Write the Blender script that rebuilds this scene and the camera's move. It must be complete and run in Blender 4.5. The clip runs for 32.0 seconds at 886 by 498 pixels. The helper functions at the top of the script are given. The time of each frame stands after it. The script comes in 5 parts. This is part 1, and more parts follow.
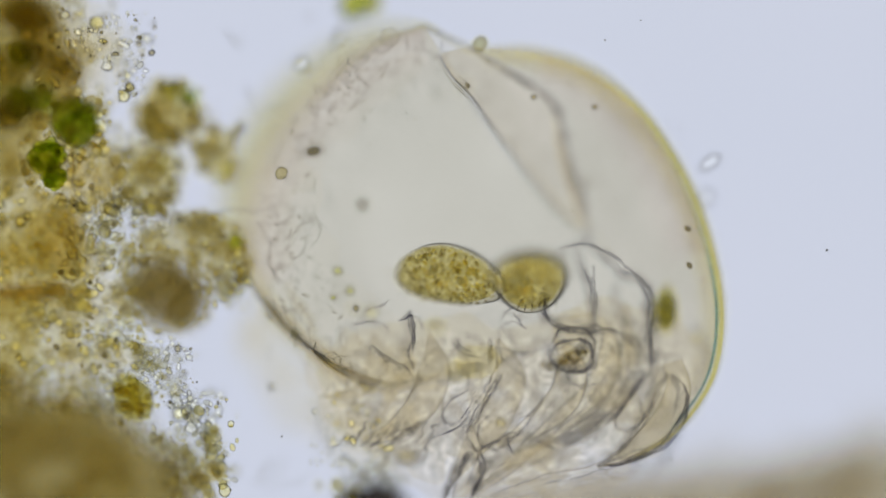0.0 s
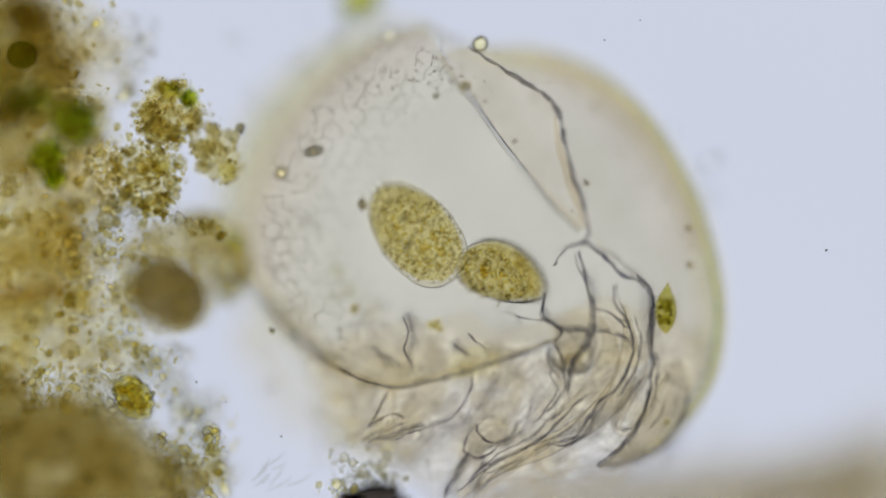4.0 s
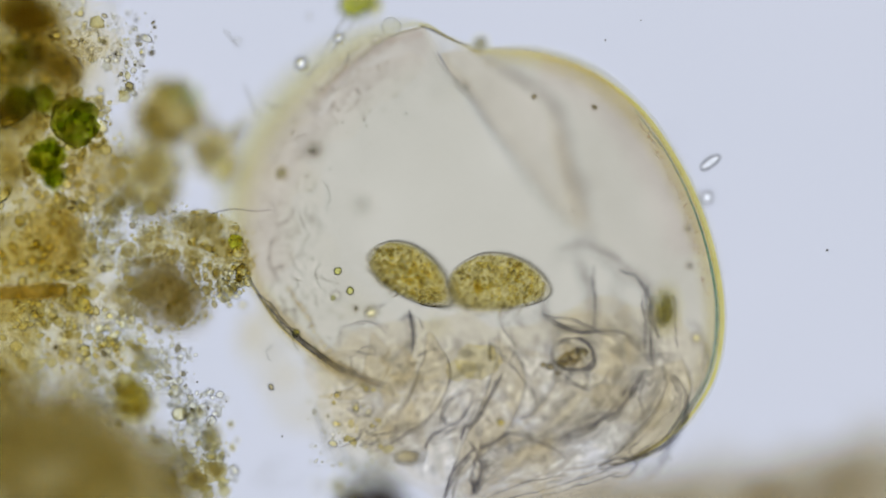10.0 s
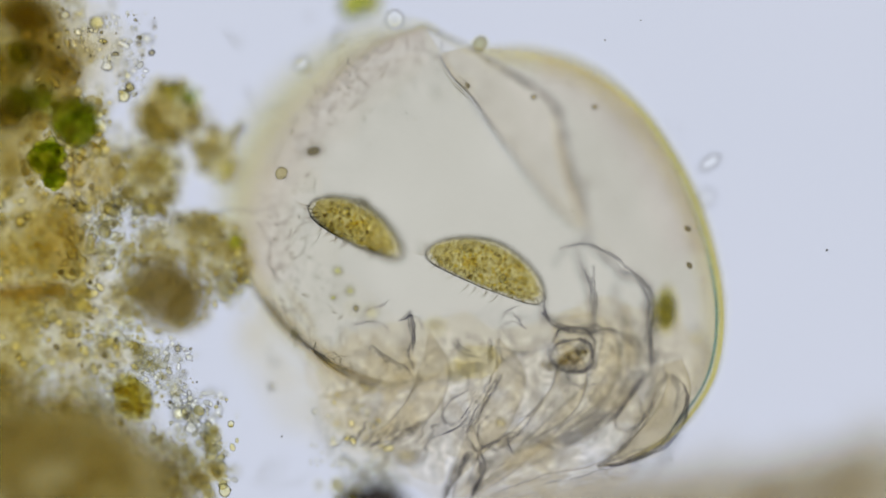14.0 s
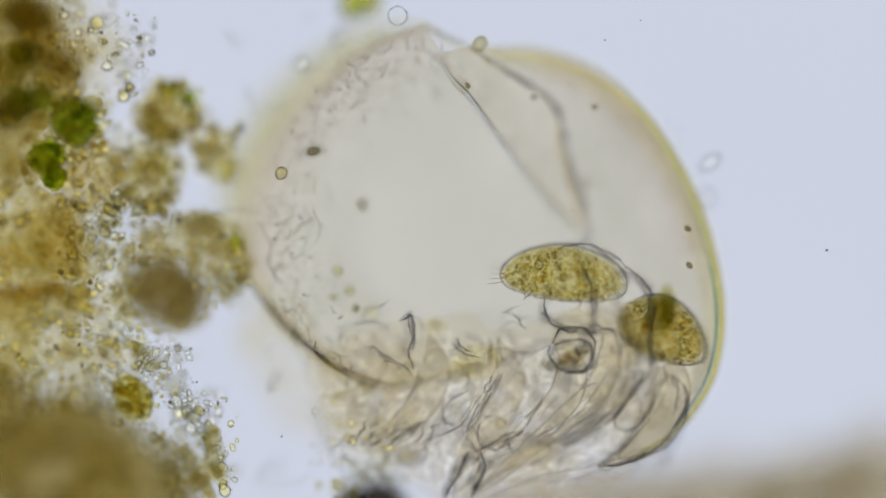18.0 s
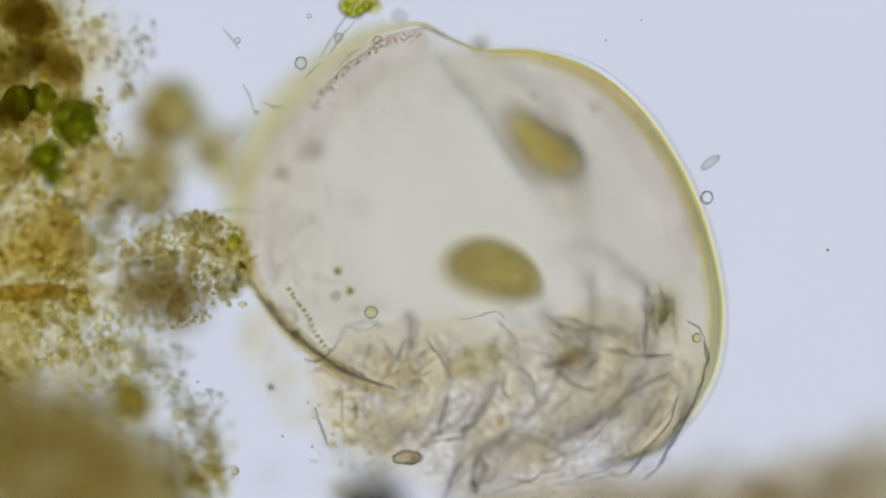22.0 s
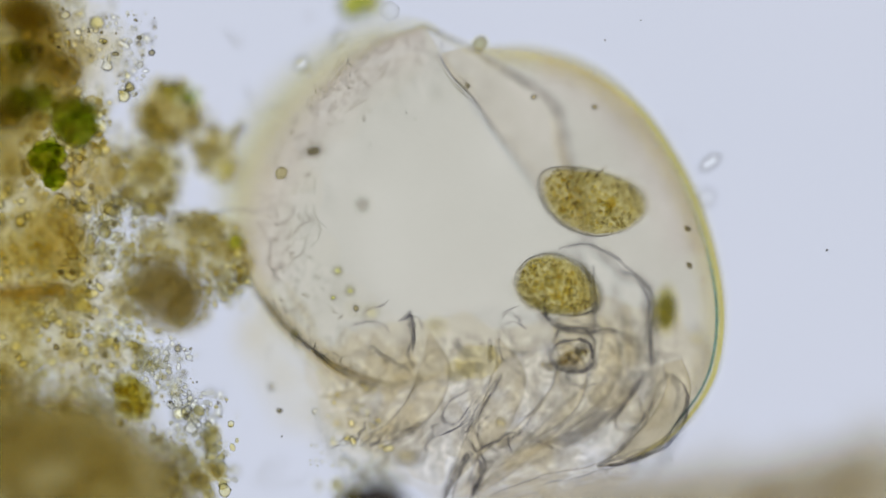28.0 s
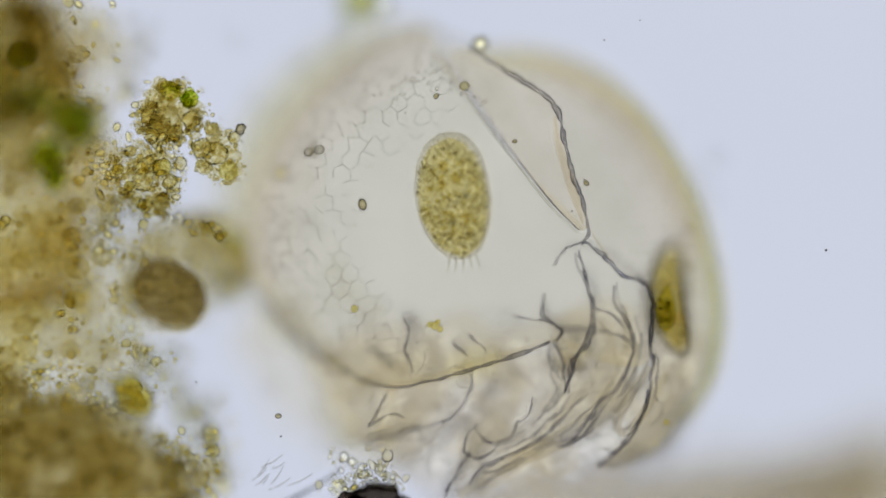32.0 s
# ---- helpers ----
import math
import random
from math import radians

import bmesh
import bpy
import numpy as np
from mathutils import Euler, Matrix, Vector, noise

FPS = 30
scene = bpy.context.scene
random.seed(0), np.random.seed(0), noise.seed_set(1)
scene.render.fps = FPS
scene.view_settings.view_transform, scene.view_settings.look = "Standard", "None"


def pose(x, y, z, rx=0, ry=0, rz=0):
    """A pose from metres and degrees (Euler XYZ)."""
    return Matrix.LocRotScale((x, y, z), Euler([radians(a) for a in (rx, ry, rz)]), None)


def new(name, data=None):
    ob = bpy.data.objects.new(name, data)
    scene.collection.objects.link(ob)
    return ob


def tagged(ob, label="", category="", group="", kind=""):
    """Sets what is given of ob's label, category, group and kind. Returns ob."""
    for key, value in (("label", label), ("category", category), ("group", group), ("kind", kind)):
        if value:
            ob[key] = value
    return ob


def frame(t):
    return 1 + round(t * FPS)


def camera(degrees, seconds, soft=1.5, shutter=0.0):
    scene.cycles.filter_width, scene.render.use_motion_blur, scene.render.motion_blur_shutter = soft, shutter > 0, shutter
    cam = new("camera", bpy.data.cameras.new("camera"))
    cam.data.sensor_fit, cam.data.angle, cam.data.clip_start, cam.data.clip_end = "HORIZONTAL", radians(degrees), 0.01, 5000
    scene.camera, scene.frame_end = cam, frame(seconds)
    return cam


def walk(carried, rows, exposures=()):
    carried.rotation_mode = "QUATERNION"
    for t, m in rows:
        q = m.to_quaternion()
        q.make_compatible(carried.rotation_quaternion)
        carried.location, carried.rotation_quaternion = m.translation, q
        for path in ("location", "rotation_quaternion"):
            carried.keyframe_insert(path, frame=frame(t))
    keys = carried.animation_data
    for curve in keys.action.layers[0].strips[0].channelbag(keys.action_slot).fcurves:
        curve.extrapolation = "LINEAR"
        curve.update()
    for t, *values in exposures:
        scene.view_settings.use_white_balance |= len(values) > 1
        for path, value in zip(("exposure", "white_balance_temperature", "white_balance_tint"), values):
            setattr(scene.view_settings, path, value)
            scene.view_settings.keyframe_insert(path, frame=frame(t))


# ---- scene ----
# A drop of pond water under a microscope, enlarged a thousand times: one millimetre here is one micrometre.
# All places are given in half-millimetre steps (U): x to the right, y downwards, z towards the objective.
U = 0.0005
DIST = 30.0
cam = camera(1.4972, 32.0, soft=1.5)
cam.data.dof.use_dof = True
cam.data.dof.focus_distance = DIST
cam.data.dof.aperture_fstop = 0.162


def focus(z):
    """The camera's pose when the plane at height z is sharp: the whole tube is racked up and down."""
    return pose(0, 0, DIST + z * U)


walk(cam, [
    (0, focus(70)),
    (0.5, focus(70)),
    (1, focus(62)),
    (1.5, focus(45)),
    (2, focus(-5)),
    (2.3, focus(40)),
    (2.6, focus(75)),
    (3, focus(90)),
    (3.5, focus(120)),
    (5.5, focus(190)),
    (6, focus(200)),
    (6.3, focus(195)),
    (6.6, focus(140)),
    (7, focus(100)),
    (7.5, focus(70)),
    (8, focus(40)),
    (8.5, focus(12)),
    (9, focus(0)),
    (10, focus(18)),
    (11, focus(14)),
    (12, focus(10)),
    (13, focus(5)),
    (13.3, focus(15)),
    (13.6, focus(40)),
    (14, focus(70)),
    (14.5, focus(95)),
    (16.5, focus(178)),
    (17, focus(205)),
    (17.5, focus(204)),
    (18, focus(80)),
    (18.5, focus(70)),
    (19, focus(60)),
    (20, focus(42)),
    (20.4, focus(36)),
    (20.7, focus(50)),
    (21, focus(90)),
    (21.3, focus(50)),
    (21.6, focus(-20)),
    (22, focus(-45)),
    (22.5, focus(-48)),
    (23, focus(5)),
    (23.5, focus(100)),
    (24, focus(170)),
    (24.4, focus(205)),
    (24.7, focus(180)),
    (25, focus(75)),
    (25.5, focus(70)),
    (27.5, focus(70)),
    (28, focus(65)),
    (28.5, focus(60)),
    (29, focus(62)),
    (29.5, focus(76)),
    (30, focus(92)),
    (30.5, focus(108)),
    (31, focus(135)),
    (31.5, focus(155)),
    (32, focus(195))
])

scene.cycles.transparent_max_bounces = 96
scene.cycles.max_bounces = 32
scene.cycles.transmission_bounces = 32

# ---- light: the condenser's narrow cone shines up from under the stage and fades towards its rim; the room around is dim ----
LAMP = (0.610, 0.645, 0.760)
CONE = ((0.0, 1.837), (2.5, 1.714), (4.4, 1.225), (6.2, 0.791), (7.8, 0.527), (9.5, 0.32), (15.0, 0.16), (30.0, 0.075))
world = bpy.data.worlds.new("microscope_lamp")
world.use_nodes = True
wt = world.node_tree
wc = wt.nodes.new("ShaderNodeTexCoord")
ws = wt.nodes.new("ShaderNodeSeparateXYZ")
wt.links.new(wc.outputs["Generated"], ws.inputs[0])
wm = wt.nodes.new("ShaderNodeMath")
wm.operation = "MULTIPLY"
wm.inputs[1].default_value = -1.0
wt.links.new(ws.outputs["Z"], wm.inputs[0])
wa = wt.nodes.new("ShaderNodeMath")
wa.operation = "ARCCOSINE"
wt.links.new(wm.outputs[0], wa.inputs[0])
wr = wt.nodes.new("ShaderNodeMapRange")
wr.inputs["From Min"].default_value, wr.inputs["From Max"].default_value = 0.0, radians(60)
wt.links.new(wa.outputs[0], wr.inputs["Value"])
cone = wt.nodes.new("ShaderNodeValToRGB")
cone.color_ramp.elements[0].color = (*(v * CONE[0][1] for v in LAMP), 1)
cone.color_ramp.elements[1].color = (*(v * CONE[-1][1] for v in LAMP), 1)
for at, much in CONE[1:]:
    cone.color_ramp.elements.new(at / 60).color = (*(v * much for v in LAMP), 1)
wt.links.new(wr.outputs["Result"], cone.inputs["Fac"])
wt.links.new(cone.outputs["Color"], wt.nodes["Background"].inputs["Color"])
scene.world = world


# ---- helpers of this scene ----
def P(x, y, z=0.0):
    k = (DIST + 0.05 - z * U) / DIST * U
    return Vector(((x - 784) * k, (441 - y) * k, z * U))


def link(name, verts, faces, mat, parent=None, label="", smooth=True):
    me = bpy.data.meshes.new(name)
    me.from_pydata([tuple(v) for v in verts], [], [tuple(f) for f in faces])
    if smooth:
        me.polygons.foreach_set("use_smooth", [True] * len(me.polygons))
    me.materials.append(mat)
    me.update()
    ob = new(name, me)
    if parent is not None:
        ob.parent = parent
        ob.matrix_parent_inverse = parent.matrix_basis.inverted()
    if label:
        tagged(ob, label)
    return ob


def thing(name, at, label, category, group=""):
    ob = new(name)
    ob.empty_display_size = 0.01
    ob.matrix_basis = Matrix.Translation(at)
    return tagged(ob, label, category, group)


def ball(level):
    bm = bmesh.new()
    bmesh.ops.create_icosphere(bm, subdivisions=level, radius=1.0)
    v = np.array([q.co[:] for q in bm.verts])
    f = np.array([[q.index for q in p.verts] for p in bm.faces])
    bm.free()
    return v, f


BALLS = {k: ball(k) for k in (1, 2, 3, 4)}
RNG = np.random.RandomState(7)


def lump_mesh(rx, ry, rz, rough=0.2, freq=2.0, level=3, seed=0.0):
    """An uneven lump: a ball pushed in and out by noise, in steps of U."""
    v, f = BALLS[level]
    out = []
    for q in v:
        p = Vector(q)
        d = noise.fractal(p * freq + Vector((seed * 3.1, seed * 1.7, seed)), 0.9, 2.1, 4)
        s = 1.0 + rough * d
        out.append((q[0] * rx * s * U, q[1] * ry * s * U, q[2] * rz * s * U))
    return out, f


def spin(n):
    q = RNG.normal(size=(n, 4))
    q /= np.linalg.norm(q, axis=1)[:, None]
    w, x, y, z = q.T
    return np.stack([1 - 2 * (y * y + z * z), 2 * (x * y - z * w), 2 * (x * z + y * w),
                     2 * (x * y + z * w), 1 - 2 * (x * x + z * z), 2 * (y * z - x * w),
                     2 * (x * z - y * w), 2 * (y * z + x * w), 1 - 2 * (x * x + y * y)], 1).reshape(n, 3, 3)


def grains(centres, radii, level=1, squash=0.35, bumpy=0.15):
    """Many small uneven grains in one mesh."""
    v, f = BALLS[level]
    vs, fs, base = [], [], 0
    turns = spin(len(centres))
    for c, r, m in zip(centres, radii, turns):
        s = 1.0 + squash * RNG.uniform(-1, 1, 3)
        q = v * s * (1 + bumpy * RNG.uniform(-1, 1, (len(v), 1)))
        vs.append(np.asarray(c) + (q @ m.T) * r * U)
        fs.append(f + base)
        base += len(v)
    return np.concatenate(vs), np.concatenate(fs)


def smooth_line(pts, step=6.0):
    """A rounded line through a few points."""
    p = [Vector(q) for q in pts]
    p = [p[0] * 2 - p[1]] + p + [p[-1] * 2 - p[-2]]
    out = []
    for i in range(1, len(p) - 2):
        n = max(2, int((p[i + 1] - p[i]).length / (step * U)))
        for k in range(n):
            t = k / n
            out.append(0.5 * (2 * p[i] + (p[i + 1] - p[i - 1]) * t + (2 * p[i - 1] - 5 * p[i] + 4 * p[i + 1] - p[i + 2]) * t * t
                              + (3 * p[i] - p[i - 1] - 3 * p[i + 1] + p[i + 2]) * t ** 3))
    out.append(p[-2])
    return out


def tube_mesh(line, radii, seg=6, flat=1.0):
    """A tapering tube along a line; radii at its ends or at even steps. flat: its height as a share of its width."""
    n = len(line)
    rad = np.interp(np.linspace(0, 1, n), np.linspace(0, 1, len(radii)), radii) * U
    vs, fs = [], []
    for i, c in enumerate(line):
        d = (line[min(i + 1, n - 1)] - line[max(i - 1, 0)])
        d = d.normalized() if d.length > 1e-9 else Vector((1, 0, 0))
        up = Vector((0, 0, 1)) if abs(d.z) < 0.95 else Vector((0, 1, 0))
        a = d.cross(up).normalized()
        b = a.cross(d)
        for k in range(seg):
            w = 2 * math.pi * k / seg
            vs.append(c + (a * math.cos(w) + b * math.sin(w) * flat) * rad[i])
    for i in range(n - 1):
        for k in range(seg):
            k2 = (k + 1) % seg
            fs.append((i * seg + k, i * seg + k2, (i + 1) * seg + k2, (i + 1) * seg + k))
    fs.append(tuple(range(seg))[::-1])
    fs.append(tuple((n - 1) * seg + k for k in range(seg)))
    return vs, fs


def join(pieces):
    vs, fs, base = [], [], 0
    for v, f in pieces:
        vs.extend(tuple(q) for q in v)
        fs.extend(tuple(int(i) + base for i in p) for p in f)
        base += len(v)
    return vs, fs


# ---- materials: all see-through, tinted by what the light passes ----
def film(name, a, b, scale, ior=1.0, share=0.0, detail=4.0, dark=None, dscale=0.0):
    """Light passes and is tinted between a and b in patches; share of it is bent as by a body of that ior.
    dark: colour of fine specks of a second pattern."""
    m = bpy.data.materials.new(name)
    m.use_nodes = True
    nt = m.node_tree
    nt.nodes.clear()
    N, L = nt.nodes.new, nt.links.new
    out = N("ShaderNodeOutputMaterial")
    geo = N("ShaderNodeTexCoord")
    tex = N("ShaderNodeTexNoise")
    tex.inputs["Scale"].default_value = scale
    tex.inputs["Detail"].default_value = detail
    tex.inputs["Roughness"].default_value = 0.62
    L(geo.outputs["Object"], tex.inputs["Vector"])
    ramp = N("ShaderNodeValToRGB")
    ramp.color_ramp.elements[0].position, ramp.color_ramp.elements[1].position = 0.34, 0.66
    ramp.color_ramp.elements[0].color, ramp.color_ramp.elements[1].color = (*a, 1), (*b, 1)
    L(tex.outputs["Fac"], ramp.inputs["Fac"])
    col = ramp.outputs["Color"]
    if dark is not None:
        vor = N("ShaderNodeTexVoronoi")
        vor.inputs["Scale"].default_value = dscale
        L(geo.outputs["Object"], vor.inputs["Vector"])
        cut = N("ShaderNodeMapRange")
        cut.inputs["From Min"].default_value, cut.inputs["From Max"].default_value = 0.25, 0.55
        cut.inputs["To Min"].default_value, cut.inputs["To Max"].default_value = 1.0, 0.0
        L(vor.outputs["Distance"], cut.inputs["Value"])
        mix = N("ShaderNodeMix")
        mix.data_type = "RGBA"
        L(cut.outputs["Result"], mix.inputs["Factor"])
        L(col, mix.inputs["A"])
        mix.inputs["B"].default_value = (*dark, 1)
        col = mix.outputs["Result"]
    clear = N("ShaderNodeBsdfTransparent")
    L(col, clear.inputs["Color"])
    last = clear
    if share > 0:
        bend = N("ShaderNodeBsdfRefraction")
        bend.inputs["IOR"].default_value = ior
        bend.inputs["Roughness"].default_value = 0.0
        L(col, bend.inputs["Color"])
        mixs = N("ShaderNodeMixShader")
        mixs.inputs[0].default_value = share
        L(last.outputs[0], mixs.inputs[1])
        L(bend.outputs[0], mixs.inputs[2])
        last = mixs
    L(last.outputs[0], out.inputs["Surface"])
    return m


M_SLIDE = film("slide_glass", (0.985, 0.99, 0.99), (1, 1, 1), 3.0)
M_VALVE = film("chitin_film", (0.963, 0.946, 0.886), (0.988, 0.972, 0.915), 14.0)
M_HEAD = film("chitin_head", (0.938, 0.917, 0.855), (0.972, 0.95, 0.892), 18.0)
M_FLAP = film("chitin_flap", (0.93, 0.90, 0.83), (0.985, 0.955, 0.89), 22.0)
M_RIM = film("chitin_rim_fringe", (0.95, 0.90, 0.54), (0.99, 0.957, 0.68), 60.0)
M_RIMPALE = film("chitin_rim_pale", (0.90, 0.87, 0.72), (0.96, 0.93, 0.81), 60.0)
M_BAND = film("rim_glow_band", (0.87, 0.82, 0.50), (0.94, 0.90, 0.63), 60.0)
M_BACK = film("chitin_back_rim", (0.86, 0.825, 0.60), (0.93, 0.90, 0.70), 60.0)
M_RIMBLUE = film("rim_fringe_blue", (0.44, 0.62, 0.63), (0.66, 0.80, 0.79), 90.0)
M_FOLD = film("chitin_fold", (0.56, 0.56, 0.61), (0.86, 0.85, 0.85), 90.0, ior=0.95, share=1.0)
M_SETA = film("chitin_seta", (0.74, 0.74, 0.77), (0.96, 0.955, 0.95), 120.0, ior=0.955, share=1.0)
M_SETADARK = film("chitin_seta_dark", (0.50, 0.50, 0.57), (0.86, 0.85, 0.84), 120.0, ior=0.945, share=1.0)
M_LIMB = film("limb_skin", (0.952, 0.936, 0.888), (0.996, 0.984, 0.95), 60.0, ior=1.02, share=0.8)
M_SKIN = film("torn_skin", (0.977, 0.966, 0.934), (0.998, 0.991, 0.969), 45.0, detail=7.0)
M_NET = film("cell_border", (0.96, 0.96, 0.955), (1, 1, 0.99), 90.0, ior=0.965, share=1.0)
M_PINK = film("pink_granule", (0.90, 0.80, 0.76), (0.98, 0.94, 0.92), 90.0, ior=1.03, share=1.0)
M_CRUMPLE = film("crumpled_skin", (0.994, 0.989, 0.978), (1.0, 0.997, 0.99), 60.0, ior=1.05, share=1.0, detail=6.0)
M_SETAC = film("chitin_clear_bristle", (0.95, 0.945, 0.93), (1, 0.995, 0.98), 90.0, ior=1.04, share=1.0)
M_BEAD = film("amber_bead", (0.86, 0.78, 0.55), (0.98, 0.94, 0.78), 60.0, ior=1.054, share=0.85)
M_STAIN = film("yellow_stain", (0.95, 0.935, 0.82), (0.995, 0.985, 0.92), 40.0)
M_RING = film("clear_ring", (0.97, 0.97, 0.95), (1, 1, 0.99), 20.0, ior=1.022, share=0.9)
M_BODY = film("ciliate_pellicle", (0.905, 0.89, 0.82), (0.98, 0.97, 0.92), 55.0, ior=1.022, share=1.0, detail=8.0)
M_ENDO = film("ciliate_endoplasm", (0.905, 0.87, 0.65), (0.975, 0.95, 0.76), 60.0, detail=8.0)
M_GRANC = film("ciliate_granule_clear", (0.955, 0.945, 0.86), (1.0, 0.995, 0.94), 30.0, ior=1.02, share=0.9)
M_GRAN = film("ciliate_granule", (0.95, 0.90, 0.52), (0.99, 0.955, 0.66), 30.0, ior=1.02, share=0.8)
M_GRAND = film("ciliate_granule_dark", (0.80, 0.775, 0.66), (0.93, 0.905, 0.81), 30.0, ior=1.012, share=0.8)
M_FOOD = film("food_yellow", (0.91, 0.86, 0.60), (0.97, 0.93, 0.72), 60.0)
M_ORANGE = film("orange_fibre", (0.76, 0.66, 0.38), (0.90, 0.80, 0.54), 70.0, ior=1.015, share=0.7)
M_CILIA = film("cilia", (0.80, 0.78, 0.72), (0.92, 0.90, 0.86), 60.0, ior=1.030, share=0.5)
M_HALO = film("halo_film", (0.99, 0.99, 0.96), (1, 1, 0.98), 20.0, ior=1.013, share=1.0)
M_WALL = film("cyst_envelope", (0.95, 0.93, 0.86), (0.99, 0.98, 0.93), 30.0, ior=1.015, share=0.8)
M_OLIVE = film("olive_alga", (0.78, 0.765, 0.36), (0.95, 0.93, 0.58), 70.0, ior=1.02, share=0.8)
M_CLEAR = film("clear_cell", (0.95, 0.945, 0.92), (1, 1, 0.98), 60.0, ior=1.05, share=1.0)
M_DROP = film("oily_drop", (0.93, 0.90, 0.70), (1, 0.98, 0.82), 60.0, ior=1.05, share=1.0)
M_SPORE = film("spore", (0.58, 0.54, 0.42), (0.86, 0.82, 0.67), 90.0, ior=1.07, share=0.9)
M_OLIVEP = film("olive_cell", (0.87, 0.845, 0.52), (0.97, 0.945, 0.70), 60.0)
M_YELLOW = film("yellow_cell", (0.93, 0.88, 0.52), (0.99, 0.965, 0.70), 70.0, ior=1.03, share=1.0)
M_GREEN = film("green_alga", (0.74, 0.80, 0.24), (0.92, 0.94, 0.44), 60.0, ior=1.02, share=0.6)
M_GREEND = film("green_alga_dark", (0.50, 0.53, 0.17), (0.72, 0.735, 0.34), 40.0, ior=1.015, share=0.5)
M_GREENG = film("green_granule", (0.82, 0.88, 0.42), (0.985, 0.99, 0.72), 60.0, ior=1.03, share=1.0)
M_OIL = film("oily_green", (0.80, 0.82, 0.42), (0.97, 0.97, 0.66), 60.0, ior=1.07, share=1.0)
M_BROWN = film("humus", (0.961, 0.947, 0.868), (0.997, 0.990, 0.952), 30.0, detail=9.0, dark=(0.963, 0.948, 0.885), dscale=80.0)
M_BROWND = film("humus_dark", (0.80, 0.763, 0.57), (0.94, 0.914, 0.79), 20.0, detail=8.0)
M_HAZE = film("humus_grey", (0.87, 0.838, 0.69), (0.955, 0.932, 0.825), 16.0, detail=8.0)
M_GRIT = film("grit_brown", (0.955, 0.905, 0.62), (1.0, 0.988, 0.86), 40.0, ior=1.032, share=1.0)
M_GRITC = film("grit_clear", (0.978, 0.962, 0.86), (1, 0.998, 0.965), 40.0, ior=1.034, share=1.0)
M_CYST = film("cyst_wall", (0.60, 0.54, 0.385), (0.775, 0.71, 0.53), 26.0, detail=7.0, dark=(0.60, 0.54, 0.385), dscale=110.0)
M_BLACK = film("dark_cyst", (0.19, 0.17, 0.155), (0.33, 0.30, 0.26), 30.0)
M_PALE = film("pale_flock", (0.987, 0.976, 0.938), (1.0, 0.995, 0.977), 24.0, detail=8.0)
M_TAN = film("tan_haze", (0.928, 0.912, 0.867), (0.973, 0.962, 0.928), 12.0, detail=7.0)
M_LILAC = film("chitin_margin", (0.955, 0.935, 0.938), (0.988, 0.968, 0.970), 16.0)
M_DUST = film("eyepiece_dust", (0.42, 0.41, 0.40), (0.6, 0.58, 0.56), 30.0)
M_CRUMB = film("humus_crumb", (0.85, 0.795, 0.52), (1.0, 0.98, 0.85), 60.0, ior=1.027, share=1.0)
M_GREY = film("humus_bank", (0.89, 0.866, 0.765), (0.953, 0.935, 0.857), 34.0, detail=9.0)
M_FLOCK = film("humus_flock", (0.882, 0.85, 0.69), (0.986, 0.969, 0.882), 55.0, detail=9.0)
M_ROD = film("drifting_rod", (0.80, 0.72, 0.58), (0.90, 0.84, 0.72), 20.0)

# ---- the stage: a glass slide ----
SLIDE_Z = -420
bm = bmesh.new()
bmesh.ops.create_cube(bm, size=1.0)
bmesh.ops.scale(bm, vec=(2.6, 1.8, 0.05), verts=bm.verts)
bmesh.ops.bevel(bm, geom=bm.edges, offset=0.004, segments=2, affect="EDGES")
me = bpy.data.meshes.new("ground")
bm.to_mesh(me)
bm.free()
me.materials.append(M_SLIDE)
slide = new("ground", me)
slide.location = (0, 0, SLIDE_Z * U - 0.025)
tagged(slide, "clear glass microscope slide under the water drop", "slide", kind="structure")

# ---- the shed shell of a water flea ----
CX, CY = 860.0, 445.0
shell = thing("water_flea_shell", P(CX, CY, -280), "empty shed shell of a water flea, clear with yellowish rims", "shell")
OUT = [P(x, y) for x, y in ((750, 45), (800, 66), (850, 86), (950, 92), (1050, 128), (1130, 195), (1190, 280), (1232, 365), (1260, 455), (1274, 545),
                            (1268, 630), (1244, 695), (1190, 765), (1120, 815), (1060, 828), (930, 815), (800, 775), (690, 720),
                            (600, 655), (520, 590), (455, 510), (425, 420), (432, 330), (475, 240), (550, 150), (640, 82))]
_c = P(CX, CY)
_ang = [math.atan2(p.y - _c.y, p.x - _c.x) for p in OUT]
_rad = [(p - _c).length for p in OUT]
_ord = sorted(range(len(OUT)), key=lambda i: _ang[i])
_A = np.array([_ang[i] for i in _ord])
_R = np.array([_rad[i] for i in _ord])
_A3, _R3 = np.concatenate([_A - 2 * math.pi, _A, _A + 2 * math.pi]), np.concatenate([_R, _R, _R])
HIGH, DEEP = 265.0, -250.0


def dome(x, y, top=HIGH):
    """Height of the shell over the place (x, y)."""
    p = P(x, y) - _c
    r = p.length / np.interp(math.atan2(p.y, p.x), _A3, _R3)
    return top * math.sqrt(max(0.0, 1.0 - min(1.0, r) ** 2.3))


def dip(x, y):
    """How far the margin of the back sinks below the rest of the outline."""
    p = P(x, y) - _c
    r = p.length / np.interp(math.atan2(p.y, p.x), _A3, _R3)
    share = 1.0
    for t in ((r - 0.78) / 0.22, (730 - x) / 130, (530 - y) / 130):
        t = min(1.0, max(0.0, t))
        share *= t * t * (3 - 2 * t)
    return -230.0 * share


